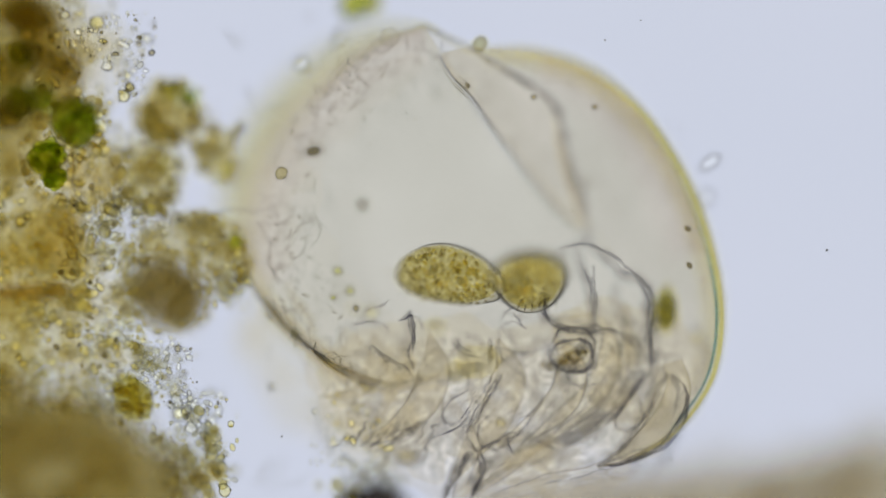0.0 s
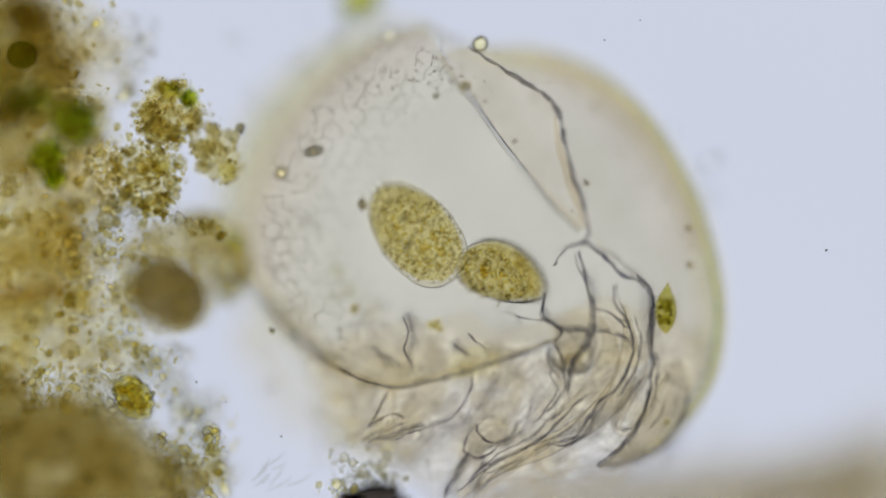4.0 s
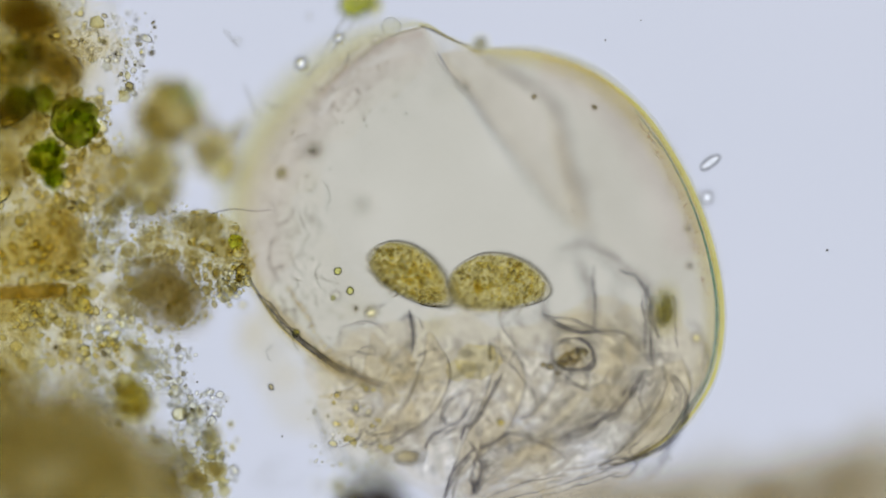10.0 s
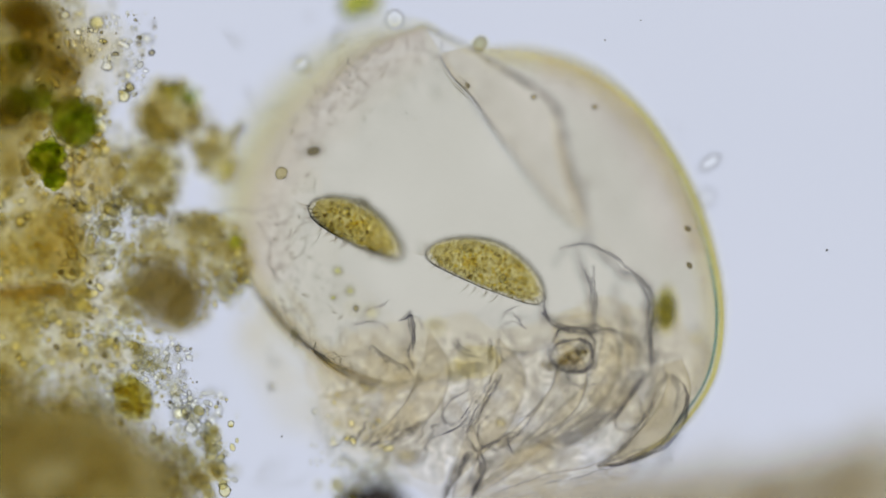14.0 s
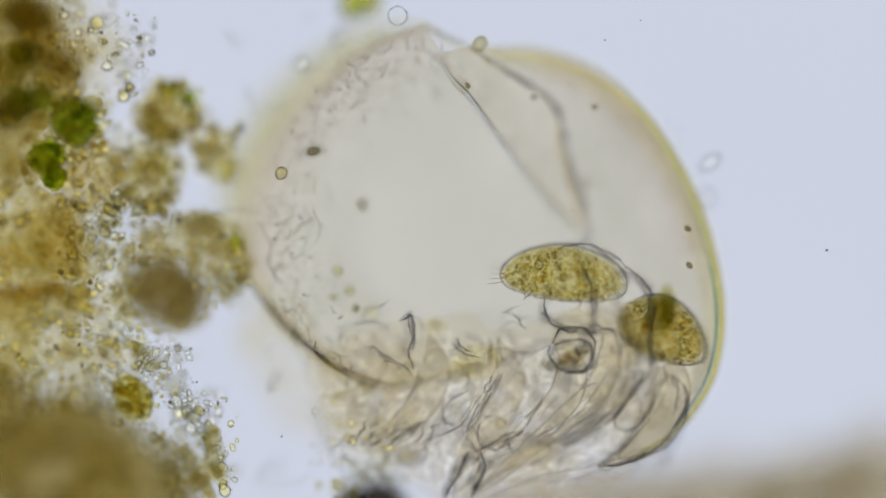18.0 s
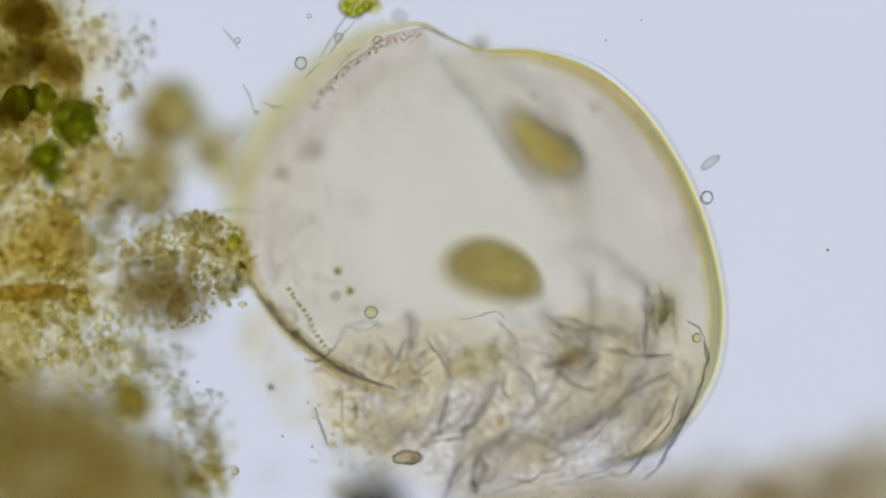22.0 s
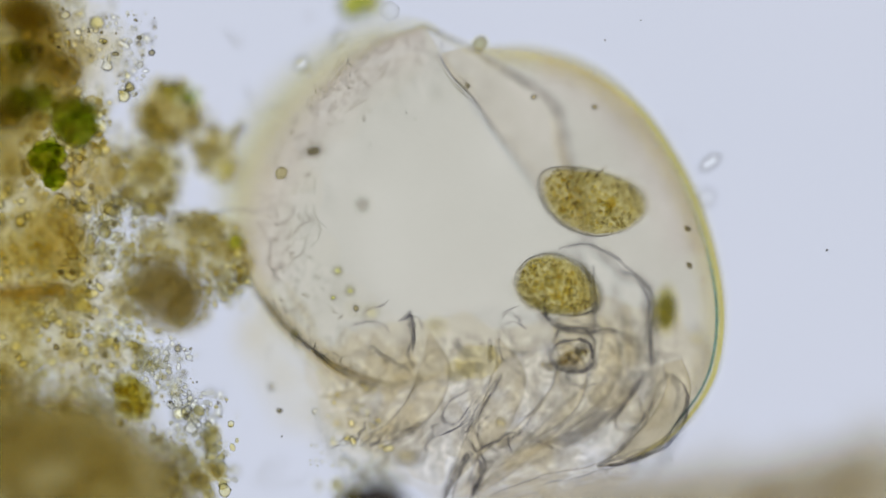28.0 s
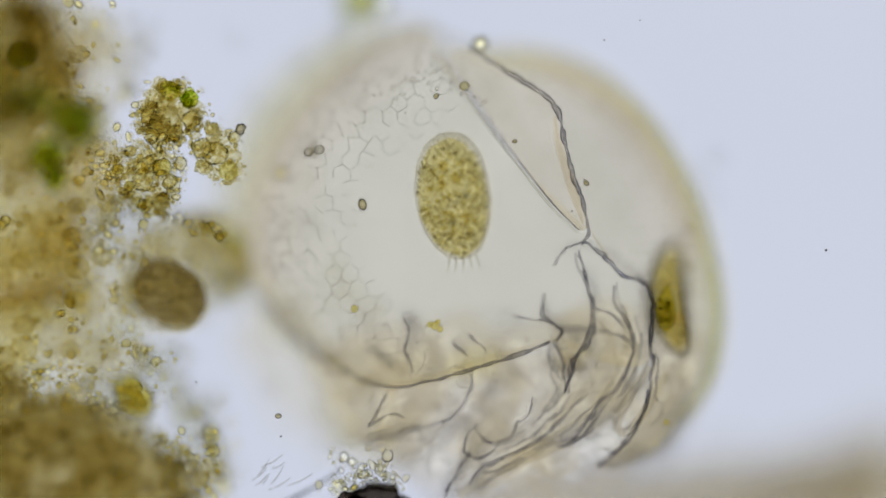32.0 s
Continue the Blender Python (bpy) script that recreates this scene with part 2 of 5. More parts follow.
def sheet(name, edge, centre, top, mat, label, rings=22, thick=2.0):
    """A piece of the domed shell inside an edge line, with thickness."""
    line = smooth_line([P(*q) for q in edge + edge[:1]], 14)[:-1]
    n = len(line)
    k0 = (DIST + 0.05) / DIST * U
    vs = []
    for off in (0.0, -thick):
        for j in range(rings + 1):
            s = (j / rings) ** 0.7
            for p in line:
                x = centre[0] + (p.x / k0 + 784 - centre[0]) * s
                y = centre[1] + (441 - p.y / k0 - centre[1]) * s
                z = dome(x, y, top + off) + dip(x, y)
                vs.append(P(x, y, z + 1.4 * noise.noise(Vector((x, y, 0)) * 0.03)))
    fs, half = [], (rings + 1) * n
    for j in range(rings):
        for i in range(n):
            q = (j * n + i, j * n + (i + 1) % n, (j + 1) * n + (i + 1) % n, (j + 1) * n + i)
            fs.append(q)
            fs.append(tuple(a + half for a in reversed(q)))
    for i in range(n):
        a, b = rings * n + i, rings * n + (i + 1) % n
        fs.append((a, b, b + half, a + half))
    return link(name, vs, fs, mat, shell, label)


sheet("near_valve", [(750, 45), (640, 82), (550, 150), (475, 240), (432, 330), (425, 420), (455, 510), (520, 590), (600, 650), (690, 685),
                     (800, 668), (900, 635), (975, 605), (1060, 640), (1148, 640), (1148, 522), (1098, 484), (1044, 410), (930, 300), (840, 185)], (730, 400), HIGH, M_VALVE,
      "clear near valve with a fine net of cells")
def strip(name, edge_a, edge_b, mat, label, puff=0.0, n=60, m=14):
    """A film stretched between two lines of (x, y, z), with thickness."""
    la, lb = smooth_line([P(*q) for q in edge_a], 3), smooth_line([P(*q) for q in edge_b], 3)
    vs, fs = [], []
    for off in (0.0, -2.0):
        for i in range(n + 1):
            a, b = la[round(i / n * (len(la) - 1))], lb[round(i / n * (len(lb) - 1))]
            for j in range(m + 1):
                t = j / m
                q = a.lerp(b, t)
                q.z += (puff * math.sin(math.pi * t) + 3 * noise.noise(q * 20) + off) * U
                vs.append(q)
    half, w = (n + 1) * (m + 1), m + 1
    for i in range(n):
        for j in range(m):
            q = (i * w + j, i * w + j + 1, (i + 1) * w + j + 1, (i + 1) * w + j)
            fs.append(q)
            fs.append(tuple(k + half for k in reversed(q)))
    for i in range(n):
        for j, flip in ((0, 1), (m, 0)):
            a, b = i * w + j, (i + 1) * w + j
            fs.append((a, b, b + half, a + half) if flip else (b, a, a + half, b + half))
    return link(name, vs, fs, mat, shell, label)


strip("head_shield", [(838, 84, 60), (950, 92, 0), (1050, 128, 0), (1130, 195, 0), (1190, 280, 0), (1232, 365, 0), (1260, 455, 0), (1274, 545, 0), (1268, 630, 0),
                      (1244, 695, 0), (1190, 765, 20), (1120, 815, 60), (1060, 828, 100)],
      [(836, 88, 120), (880, 118, 150), (945, 158, 170), (985, 195, 185), (1008, 290, 195), (1042, 405, 205), (1100, 482, 200), (1150, 520, 190),
       (1155, 600, 190), (1150, 690, 180), (1120, 760, 150), (1062, 826, 105)], M_HEAD, "clear greyish head shield", puff=60)
strip("fold_flap", [(828, 82, 120), (880, 116, 150), (945, 156, 170), (985, 193, 185), (1008, 290, 195), (1028, 350, 200), (1042, 405, 205)],
      [(780, 95, 40), (800, 135, 60), (835, 172, 95), (880, 235, 140), (930, 300, 180), (980, 362, 200), (1025, 408, 205)], M_FLAP, "tan tinted fold of the shell")
for k in range(15):
    cx, cy = (640 + 30 * k, 690 + RNG.uniform(-40, 150)) if k < 12 else (1080 + RNG.uniform(-50, 50), 650 + RNG.uniform(-60, 60))
    w, h, z, a = RNG.uniform(40, 80), RNG.uniform(50, 100), RNG.uniform(-90, 120), RNG.uniform(-0.6, 0.6)
    ea, eb = [], []
    for q in range(5):
        u = (q / 2 - 1) * w
        for e, side in ((ea, -1), (eb, 1)):
            v = side * h * RNG.uniform(0.55, 1.0)
            e.append((cx + u * math.cos(a) - v * math.sin(a), cy + u * math.sin(a) + v * math.cos(a), z + RNG.uniform(-25, 25)))
    strip("torn_skin", ea, eb, M_SKIN, "crumpled torn skin inside the shell", puff=RNG.uniform(-30, 30), n=30, m=12)
for k in range(12):
    x, y = (RNG.uniform(590, 1010), RNG.uniform(600, 830)) if k < 8 else (RNG.uniform(1000, 1190), RNG.uniform(520, 780))
    z = RNG.uniform(-110, 130)
    v, f = lump_mesh(RNG.uniform(18, 48), RNG.uniform(14, 34), RNG.uniform(8, 20), 0.5, 2.2, 3, k * 1.7)
    turn = Matrix.Translation(P(x, y, z)) @ pose(0, 0, 0, 0, 0, RNG.uniform(0, 180))
    link("tissue_shred", [turn @ Vector(q) for q in v], f, M_SKIN, shell, "pale shred of tissue")
def edge_distance(x, y, poly):
    """How far the places (x, y) lie inside a line of points (below nought: outside)."""
    best, inside = np.full(x.shape, 1e9), np.zeros(x.shape, bool)
    for (x0, y0), (x1, y1) in zip(poly, poly[1:] + poly[:1]):
        dx, dy = x1 - x0, y1 - y0
        t = np.clip(((x - x0) * dx + (y - y0) * dy) / (dx * dx + dy * dy), 0, 1)
        best = np.minimum(best, np.hypot(x - x0 - t * dx, y - y0 - t * dy))
        if dy:
            inside ^= ((y0 > y) != (y1 > y)) & (x < x0 + (y - y0) * dx / dy)
    return np.where(inside, best, -best)


def crumple(name, label, poly, height, mat, seed, fold=3.2, size=46.0, step=3.2, fade=75.0, sway=18.0, stretch=1.0, slant=0.0):
    """A clear film of uneven thickness, creased along many lines; height: a number, or a rule that gives it for a place."""
    xs = np.arange(min(q[0] for q in poly), max(q[0] for q in poly), step)
    ys = np.arange(min(q[1] for q in poly), max(q[1] for q in poly), step)
    gx, gy = np.meshgrid(xs, ys)
    inside = edge_distance(gx, gy, poly)
    top, low, index = [], [], {}
    ca, sa = math.cos(slant), math.sin(slant)
    for j in range(len(ys)):
        for i in range(len(xs)):
            x, y = xs[i], ys[j]
            cover = inside[j, i] + 22 * noise.noise(Vector((x, y, seed * 7.0)) * 0.02)
            if cover <= 0:
                continue
            share = min(1.0, cover / fade)
            share *= share * (3 - 2 * share)
            q = Vector(((x * ca + y * sa) / stretch, y * ca - x * sa, seed * 31.0)) / size
            q += noise.noise_vector(q * 1.3) * 0.35
            crease = max(0.0, 1 - 2.6 * abs(noise.noise(q))) ** 2 + 0.6 * max(0.0, 1 - 2.6 * abs(noise.noise(q * 2.3))) ** 2 + 0.22 * noise.noise(q * 6.0)
            z = (height(x, y) if callable(height) else height) + sway * noise.noise(Vector((x, y, seed * 3.0)) * 0.008)
            index[i, j] = len(top)
            top.append(P(x, y, z + 0.15 + fold * share * max(0.0, 0.35 + crease)))
            low.append(P(x, y, z - 0.15))
    n, fs, rims = len(top), [], {}
    for (i, j), a in index.items():
        b, c, d = index.get((i + 1, j)), index.get((i + 1, j + 1)), index.get((i, j + 1))
        if b is None or c is None or d is None:
            continue
        fs.append((a, d, c, b))
        fs.append((a + n, b + n, c + n, d + n))
        for e in ((a, d), (d, c), (c, b), (b, a)):
            rims[e] = True
    vs = top + low
    for a, b in rims:
        if (b, a) not in rims:
            fs.append(tuple(range(len(vs), len(vs) + 4)))
            vs.extend((vs[b], vs[a], vs[a + n], vs[b + n]))
    return link(name, vs, fs, mat, shell, label)


LOWER = [(540, 640), (640, 585), (760, 560), (880, 572), (1000, 558), (1090, 515), (1200, 560), (1258, 640), (1238, 710), (1182, 788), (1120, 838), (1040, 882), (770, 892),
         (660, 810), (570, 730)]
for k, (z, size, fold) in enumerate(((-72, 36, 5.0), (-46, 27, 4.6), (2, 38, 5.0), (58, 46, 4.2), (108, 54, 3.6))):
    crumple("crumpled_skin", "clear crumpled skin with many creases", LOWER, z, M_CRUMPLE, k + 1.0, fold, size, sway=12, stretch=1.8 if k % 2 else 1.0, slant=-0.7)
crumple("crumpled_skin", "clear wrinkled skin of the limbs", [(800, 700), (900, 640), (990, 600), (1060, 560), (1140, 600), (1160, 700), (1100, 800), (960, 850), (800, 885)], 200, M_CRUMPLE, 9.0,
        3.4, 34, fade=40, sway=10, stretch=3.4, slant=-0.75)
crumple("crumpled_skin", "clear wrinkled skin under the ventral rim", [(600, 640), (700, 690), (860, 650), (960, 610), (1000, 700), (900, 820), (760, 800), (640, 790), (590, 720)], 192, M_CRUMPLE, 21.0,
        2.6, 40, fade=60, sway=14, stretch=1.8, slant=-0.5)
crumple("wrinkled_margin", "finely wrinkled margin of the near valve", [(470, 300), (520, 260), (570, 330), (590, 430), (640, 520), (740, 560), (800, 600), (760, 660), (640, 650), (540, 590), (470, 500), (452, 400)],
        75, M_CRUMPLE, 12.0, 1.5, 26, step=2.6, stretch=0.7, slant=0.6)
crumple("wrinkled_margin", "finely wrinkled margin of the shell", [(440, 330), (500, 250), (600, 160), (720, 90), (770, 110), (690, 180), (590, 260), (530, 360), (520, 470), (470, 500), (440, 420)],
        5, M_CRUMPLE, 14.0, 1.1, 30, step=3.2)
sheet("far_valve", [(750, 45), (850, 86), (950, 92), (1050, 128), (1130, 195), (1190, 280), (1232, 365), (1260, 455), (1274, 545),
                    (1268, 630), (1244, 695), (1190, 765), (1120, 815), (1000, 760), (860, 700), (720, 690),
                    (600, 655), (520, 590), (455, 510), (425, 420), (432, 330), (475, 240), (550, 150), (640, 82)], (860, 420), DEEP, M_VALVE,
      "clear far valve")


def strand(name, pts, radii, mat, parent=None, label="", flat=1.0, seg=6, wob=0.0):
    line = smooth_line([P(*q) for q in pts], 4 if wob else 6)
    if wob:
        line = [p + Vector((noise.noise(p * 60), noise.noise(p * 60 + Vector((9, 3, 1))), 0)) * wob * U
                + Vector((noise.noise(p * 190), noise.noise(p * 190 + Vector((5, 2, 8))), 0)) * wob * 0.7 * U for p in line]
        n = len(line)
        radii = list(np.interp(np.linspace(0, 1, n), np.linspace(0, 1, len(radii)), radii))
        radii = [r * max(0.25, 1.0 + 0.9 * noise.noise(p * 90 + Vector((3, 7, 1))) + 0.35 * noise.noise(p * 260)) for r, p in zip(radii, line)]
    v, f = tube_mesh(line, radii, seg, flat)
    return link(name, v, f, mat, parent or shell, label)


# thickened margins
# the rim itself; its yellow also stands in for the lens's colour fringe
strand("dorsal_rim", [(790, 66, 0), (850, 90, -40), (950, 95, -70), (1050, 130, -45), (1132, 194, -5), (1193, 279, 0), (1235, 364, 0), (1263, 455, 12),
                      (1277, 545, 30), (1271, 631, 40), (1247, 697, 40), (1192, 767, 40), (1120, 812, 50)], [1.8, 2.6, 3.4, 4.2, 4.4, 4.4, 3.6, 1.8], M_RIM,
       label="thick rim with the yellow colour fringe in its tint", flat=9.0, seg=10)
# soft yellow glow along the rim, put in as a tinted band
strand("dorsal_band", [(860, 100, -140), (950, 104, -150), (1045, 140, -150), (1122, 206, -150), (1182, 288, -150), (1222, 370, -150), (1249, 460, -150), (1262, 545, -150),
                       (1256, 628, -150), (1232, 690, -140)], [4, 9, 10, 10, 10, 10, 9, 8, 4], M_BAND, label="pale yellow band added for the soft glow of the rim", flat=3.0, seg=10)
# added clear tube that bends the lamp light into a white halo
strand("rim_halo", [(855, 86, -30), (950, 89, -50), (1053, 122, -30), (1134, 190, 0), (1195, 277, 0), (1237, 363, 0), (1265, 454, 0),
                      (1279, 545, 0), (1273, 631, 0), (1249, 698, 0), (1194, 770, 5), (1125, 818, 20)], [2, 5, 6, 7, 7, 7, 7, 6, 2], M_HALO,
       label="clear tube added for the white halo along the rim", flat=1.0, seg=16)
# blue side of the lens's colour fringe, painted as a thin line
strand("blue_fringe", [(1123, 194, 0), (1185, 281, 0), (1226, 366, 5), (1254, 455.5, 25), (1268, 545, 45), (1262, 629, 50), (1239, 692, 50), (1187, 761, 50)],
       [0.6, 1.2, 1.8, 2.6, 3.0, 2.4, 1.2], M_RIMBLUE, label="blue grey colour fringe painted inside the rim", flat=6.0)
strand("back_rim", [(790, 66, 0), (748, 44, -20), (688, 52, -120), (630, 75, -190), (540, 143, -250), (463, 237, -270), (424, 332, -270), (419, 420, -230), (447, 512, -120)],
       [2.5, 5, 13, 21, 27, 29, 26, 15, 3], M_BACK, label="pale yellow blurred rim", flat=3.0, seg=10)
strand("back_rim", [(752, 48, 0), (700, 62, -20), (660, 84, -50), (610, 122, -70), (560, 170, -90)], [1.2, 2.2, 2.4, 2.2, 1], M_SETAC, label="thin rim line", wob=2.0, seg=8)
strand("back_rim", [(430, 400, -120), (445, 480, -120), (490, 560, -120), (550, 622, -110), (620, 672, -100), (710, 705, -100)], [5, 11, 12, 11, 9, 4], M_RIMPALE,
       label="pale yellow blurred rim", flat=3.0, seg=10)
strand("ventral_band", [(560, 632, 90), (620, 664, 120), (690, 684, 150), (760, 672, 165), (850, 645, 175), (930, 620, 175), (985, 600, 170)], [2, 6, 7, 9, 10, 9, 3], M_TAN,
       label="thick tan band of the ventral rim", flat=0.8, seg=10)
strip("margin", [(752, 48, 0), (690, 62, -90), (640, 84, -180), (550, 152, -228), (475, 242, -230), (436, 332, -230), (430, 420, -200), (458, 508, -60)],
      [(772, 112, -215), (715, 130, -230), (672, 156, -240), (610, 212, -245), (548, 284, -245), (514, 352, -245), (506, 418, -240), (520, 490, -215)], M_LILAC, "faint lilac margin of the near valve", puff=10)
strip("margin", [(960, 96, 0), (1050, 128, 0), (1130, 195, 0), (1190, 280, 0), (1232, 365, 0), (1258, 450, 0)],
      [(950, 150, -190), (1020, 178, -190), (1080, 236, -190), (1126, 310, -190), (1162, 385, -190), (1186, 455, -190)], M_LILAC, "faint lilac margin of the head shield", puff=10)
strand("crest", [(745, 47, 0), (775, 59, 0), (805, 73, 0), (830, 83, 0)], [1, 2.2, 2.2, 1], M_FOLD)
strand("ventral_rim", [(440, 495, 0), (480, 545, 5), (520, 588, 20), (560, 625, 70), (610, 660, 120), (690, 686, 170), (760, 676, 190), (850, 650, 200),
                       (930, 625, 200), (975, 605, 200)], [2, 3.5, 4, 3, 2.6, 2.4, 2.6, 3.4, 3.4, 2], M_FOLD, label="dark ventral rim", flat=1.5, wob=3.0, seg=8)
strand("ventral_rim", [(455, 520, -5), (500, 575, 0), (545, 612, 5), (580, 638, 0), (620, 662, -30), (700, 690, -80)], [2, 4, 5, 4, 3, 2], M_SETADARK,
       label="dark ventral rim", flat=2.0)
strand("ventral_rim", [(445, 505, 0), (495, 575, 0), (540, 615, 0), (580, 642, 0)], [2, 3, 3, 1], M_FOOD, label="yellow edge of the ventral rim", flat=2.0)
strand("head_fold", [(828, 82, 120), (880, 116, 150), (945, 156, 170), (985, 193, 185), (996, 235, 190), (1008, 290, 195), (1028, 350, 200), (1042, 405, 205),
                     (1030, 432, 205)], [1.5, 2.2, 3, 3.8, 4.6, 4.2, 3.6, 3.8, 2.2], M_FOLD, label="dark grey head fold", flat=1.6, wob=3.0, seg=8)
strand("valve_edge", [(775, 95, 30), (800, 135, 60), (835, 172, 95), (880, 235, 140), (930, 300, 180), (980, 362, 200), (1025, 408, 205)],
       [1.2, 1.8, 2.0, 1.7, 1.6, 1.6, 1.2], M_FOLD, label="sharp edge of the near valve", flat=1.5, seg=8)
# bright line of light next to the edge, made by an added clear tube
strand("valve_edge", [(771, 100, 33), (796, 140, 63), (831, 177, 98), (876, 240, 143), (926, 305, 183), (976, 367, 203), (1021, 412, 207)],
       [1.0, 1.8, 2.0, 2.0, 2.0, 2.0, 1.2], M_CLEAR, label="clear tube added for the bright line beside the valve edge", flat=1.2, seg=8)
# soft shading on the inner side of the head fold, as a tan tube
strand("fold_shadow", [(982, 205, 175), (988, 250, 170), (1005, 310, 175), (1032, 395, 190)], [2, 7, 8, 2], M_FLAP, flat=1.0)

# net of cells on the near valve
pieces = []
HEX = 17.0
for i in range(-2, 20):
    for j in range(-2, 34):
        x0, y0 = 500 + i * HEX * 1.732 + (j % 2) * HEX * 0.866, 130 + j * HEX * 1.5
        d = math.hypot(x0 - 800, y0 - 390)
        if not (170 < d < 335) or x0 > 800 or y0 > 655:
            continue
        if noise.noise(Vector((x0, y0, 5)) * 0.016) < -0.5:
            continue
        for a in (30, 90, 150):
            if RNG.uniform() < 0.3:
                continue
            e = []
            for b in (a, a + 60):
                qx, qy = x0 + HEX * math.cos(radians(b)), y0 + HEX * math.sin(radians(b))
                w = noise.noise_vector(Vector((round(qx), round(qy), 0)) * 0.31)
                qx, qy = qx + w.x * 9, qy + w.y * 9
                e.append(P(qx, qy, dome(qx, qy) + 1.5))
            pieces.append(tube_mesh([e[0], e[0].lerp(e[1], 0.5), e[1]], [0.7, 1.0, 0.7], 6))
v, f = join(pieces)
tagged(link("cell_net", v, f, M_NET, shell, "fine net of six-sided cells"), kind="stuff")

v, f = grains([P(1060 + 8.5 * (k % 20) + 0.33 * y + RNG.uniform(-3, 3) - 90, y, dome(1100, y) - 3) for k in range(360) for y in [215 + 15.5 * (k // 20) + RNG.uniform(-3, 3)]],
              RNG.uniform(0.8, 1.9, 360), 1)
tagged(link("pores", v, f, M_SETAC, shell, "rows of tiny pores"), kind="stuff")
rim = [p for p in smooth_line([P(1110, 190, 8), P(1170, 275, 8), P(1212, 365, 8), P(1240, 450, 8), P(1250, 520, 8)], 5)]
v, f = grains([p + Vector((RNG.uniform(-9, 5) * U, RNG.uniform(-4, 4) * U, 0)) for p in rim], RNG.uniform(1.2, 2.4, len(rim)), 1)
tagged(link("pores", v, f, M_PINK, shell, "row of tiny pores along the rim"), kind="stuff")
v, f = grains([P(x, y, RNG.uniform(-20, 60)) for x, y in zip(RNG.normal(600, 70, 90), RNG.normal(190, 50, 90)) if math.hypot(x - 850, y - 420) < 385], RNG.uniform(1.2, 3.0, 90), 1)
tagged(link("pores", v, f, M_CLEAR, shell, "row of tiny clear dots"), kind="stuff")
v, f = grains([P(x, y, min(200, dome(x, y)) - RNG.uniform(0, 12)) for x, y in zip(RNG.normal(760, 70, 70), RNG.normal(140, 28, 70))], RNG.uniform(1.2, 3.6, 70), 1)
tagged(link("specks", v, f, M_CLEAR, shell, "tiny clear specks"), kind="stuff")
strand("ventral_band", [(448, 500, -45), (486, 548, -45), (528, 594, -42), (570, 630, -40), (620, 662, -40), (680, 684, -45)], [3, 9, 13, 13, 10, 4], M_FLAP, label="grey tan band of the lower rim", flat=0.7, seg=12)
strand("amber_edge", [(552, 620, 70), (588, 647, 100), (622, 664, 125)], [1, 4, 1], M_FOOD, label="amber stained edge", flat=2.0)

for k in range(30):
    x, y = RNG.uniform(468, 575), RNG.uniform(300, 610)
    z, a = RNG.choice([0, 20, 60, 75]), RNG.uniform(0.6, 2.3)
    pts = []
    for q in range(RNG.randint(4, 8)):
        pts.append((x, y, z))
        x, y = x + 10 * math.cos(a), y + 10 * math.sin(a)
        a += RNG.uniform(-0.9, 0.9)
    strand("wrinkle", pts, [0.6, 1.8, 1.5, 1.8, 0.5], M_NET, label="fine wrinkle", wob=5.0)

# short pale marks round the margin of the near valve
pieces = []
for k in range(120):
    w = radians(RNG.uniform(120, 232))
    d = RNG.uniform(296, 372)
    x, y, z = 850 - d * 1.02 * math.cos(w - math.pi) , 395 + d * 0.98 * math.sin(w - math.pi), RNG.choice([10, 45, 70, 110]) + RNG.uniform(-10, 10)
    a, n = RNG.uniform(0, math.pi), RNG.uniform(3, 8)
    pieces.append(tube_mesh([P(x - n * math.cos(a), y - n * math.sin(a), z), P(x + RNG.uniform(-2, 2), y + RNG.uniform(-2, 2), z), P(x + n * math.cos(a), y + n * math.sin(a), z)],
                            [0.6, RNG.uniform(1.2, 2.4), 0.6], 5))
v, f = join(pieces)
tagged(link("marks", v, f, M_CLEAR, shell, "short pale marks"), kind="stuff")

# ---- limbs and bristles inside the shell ----
def limb(pts, radii, label="clear limb skin", flat=0.7):
    return strand("limb", pts, radii, M_LIMB, shell, label, flat, 12)


def seta(pts, r=2.0, dark=False, parent=None, z=190):
    slope, z = 26 * math.sin(pts[0][0] * 1.7), z - 9
    pts = [q if len(q) > 2 else (*q, z + 4 * math.sin(q[0] * 0.05) + slope * (k / (len(pts) - 1) - 0.5)) for k, q in enumerate(pts)]
    return strand("seta", pts, [r * 0.35, r * 0.75, r * 0.6, r * 0.8, r * 0.3], M_SETADARK if dark else M_SETA, parent, wob=4.2, seg=8)



LIMB_A = limb([(1105, 540, 150), (1115, 620, 150), (1095, 690, 150), (1045, 745, 155), (970, 790, 160), (880, 830, 160), (810, 880, 160)], [3, 16, 22, 18, 16, 12, 6])
LIMB_B = limb([(1060, 560, 120), (1080, 610, 120), (1060, 680, 120), (1000, 740, 110), (930, 800, 100), (850, 870, 100)], [3, 22, 20, 18, 14, 4])
LIMB_C = limb([(980, 600, 100), (1010, 640, 90), (1000, 700, 80), (950, 750, 60), (880, 790, 50)], [4, 28, 30, 20, 5])
LIMB_D = limb([(880, 600, 60), (900, 660, 50), (880, 730, 40), (840, 790, 40), (800, 850, 60)], [4, 32, 32, 22, 5])
LIMB_E = limb([(760, 590, 40), (770, 650, 40), (750, 710, 60), (700, 760, 90), (640, 780, 110)], [4, 30, 28, 18, 5])
LIMB_F = limb([(660, 590, 10), (670, 640, 10), (640, 690, 20), (600, 700, 20), (565, 702, 20)], [4, 24, 18, 9, 2])
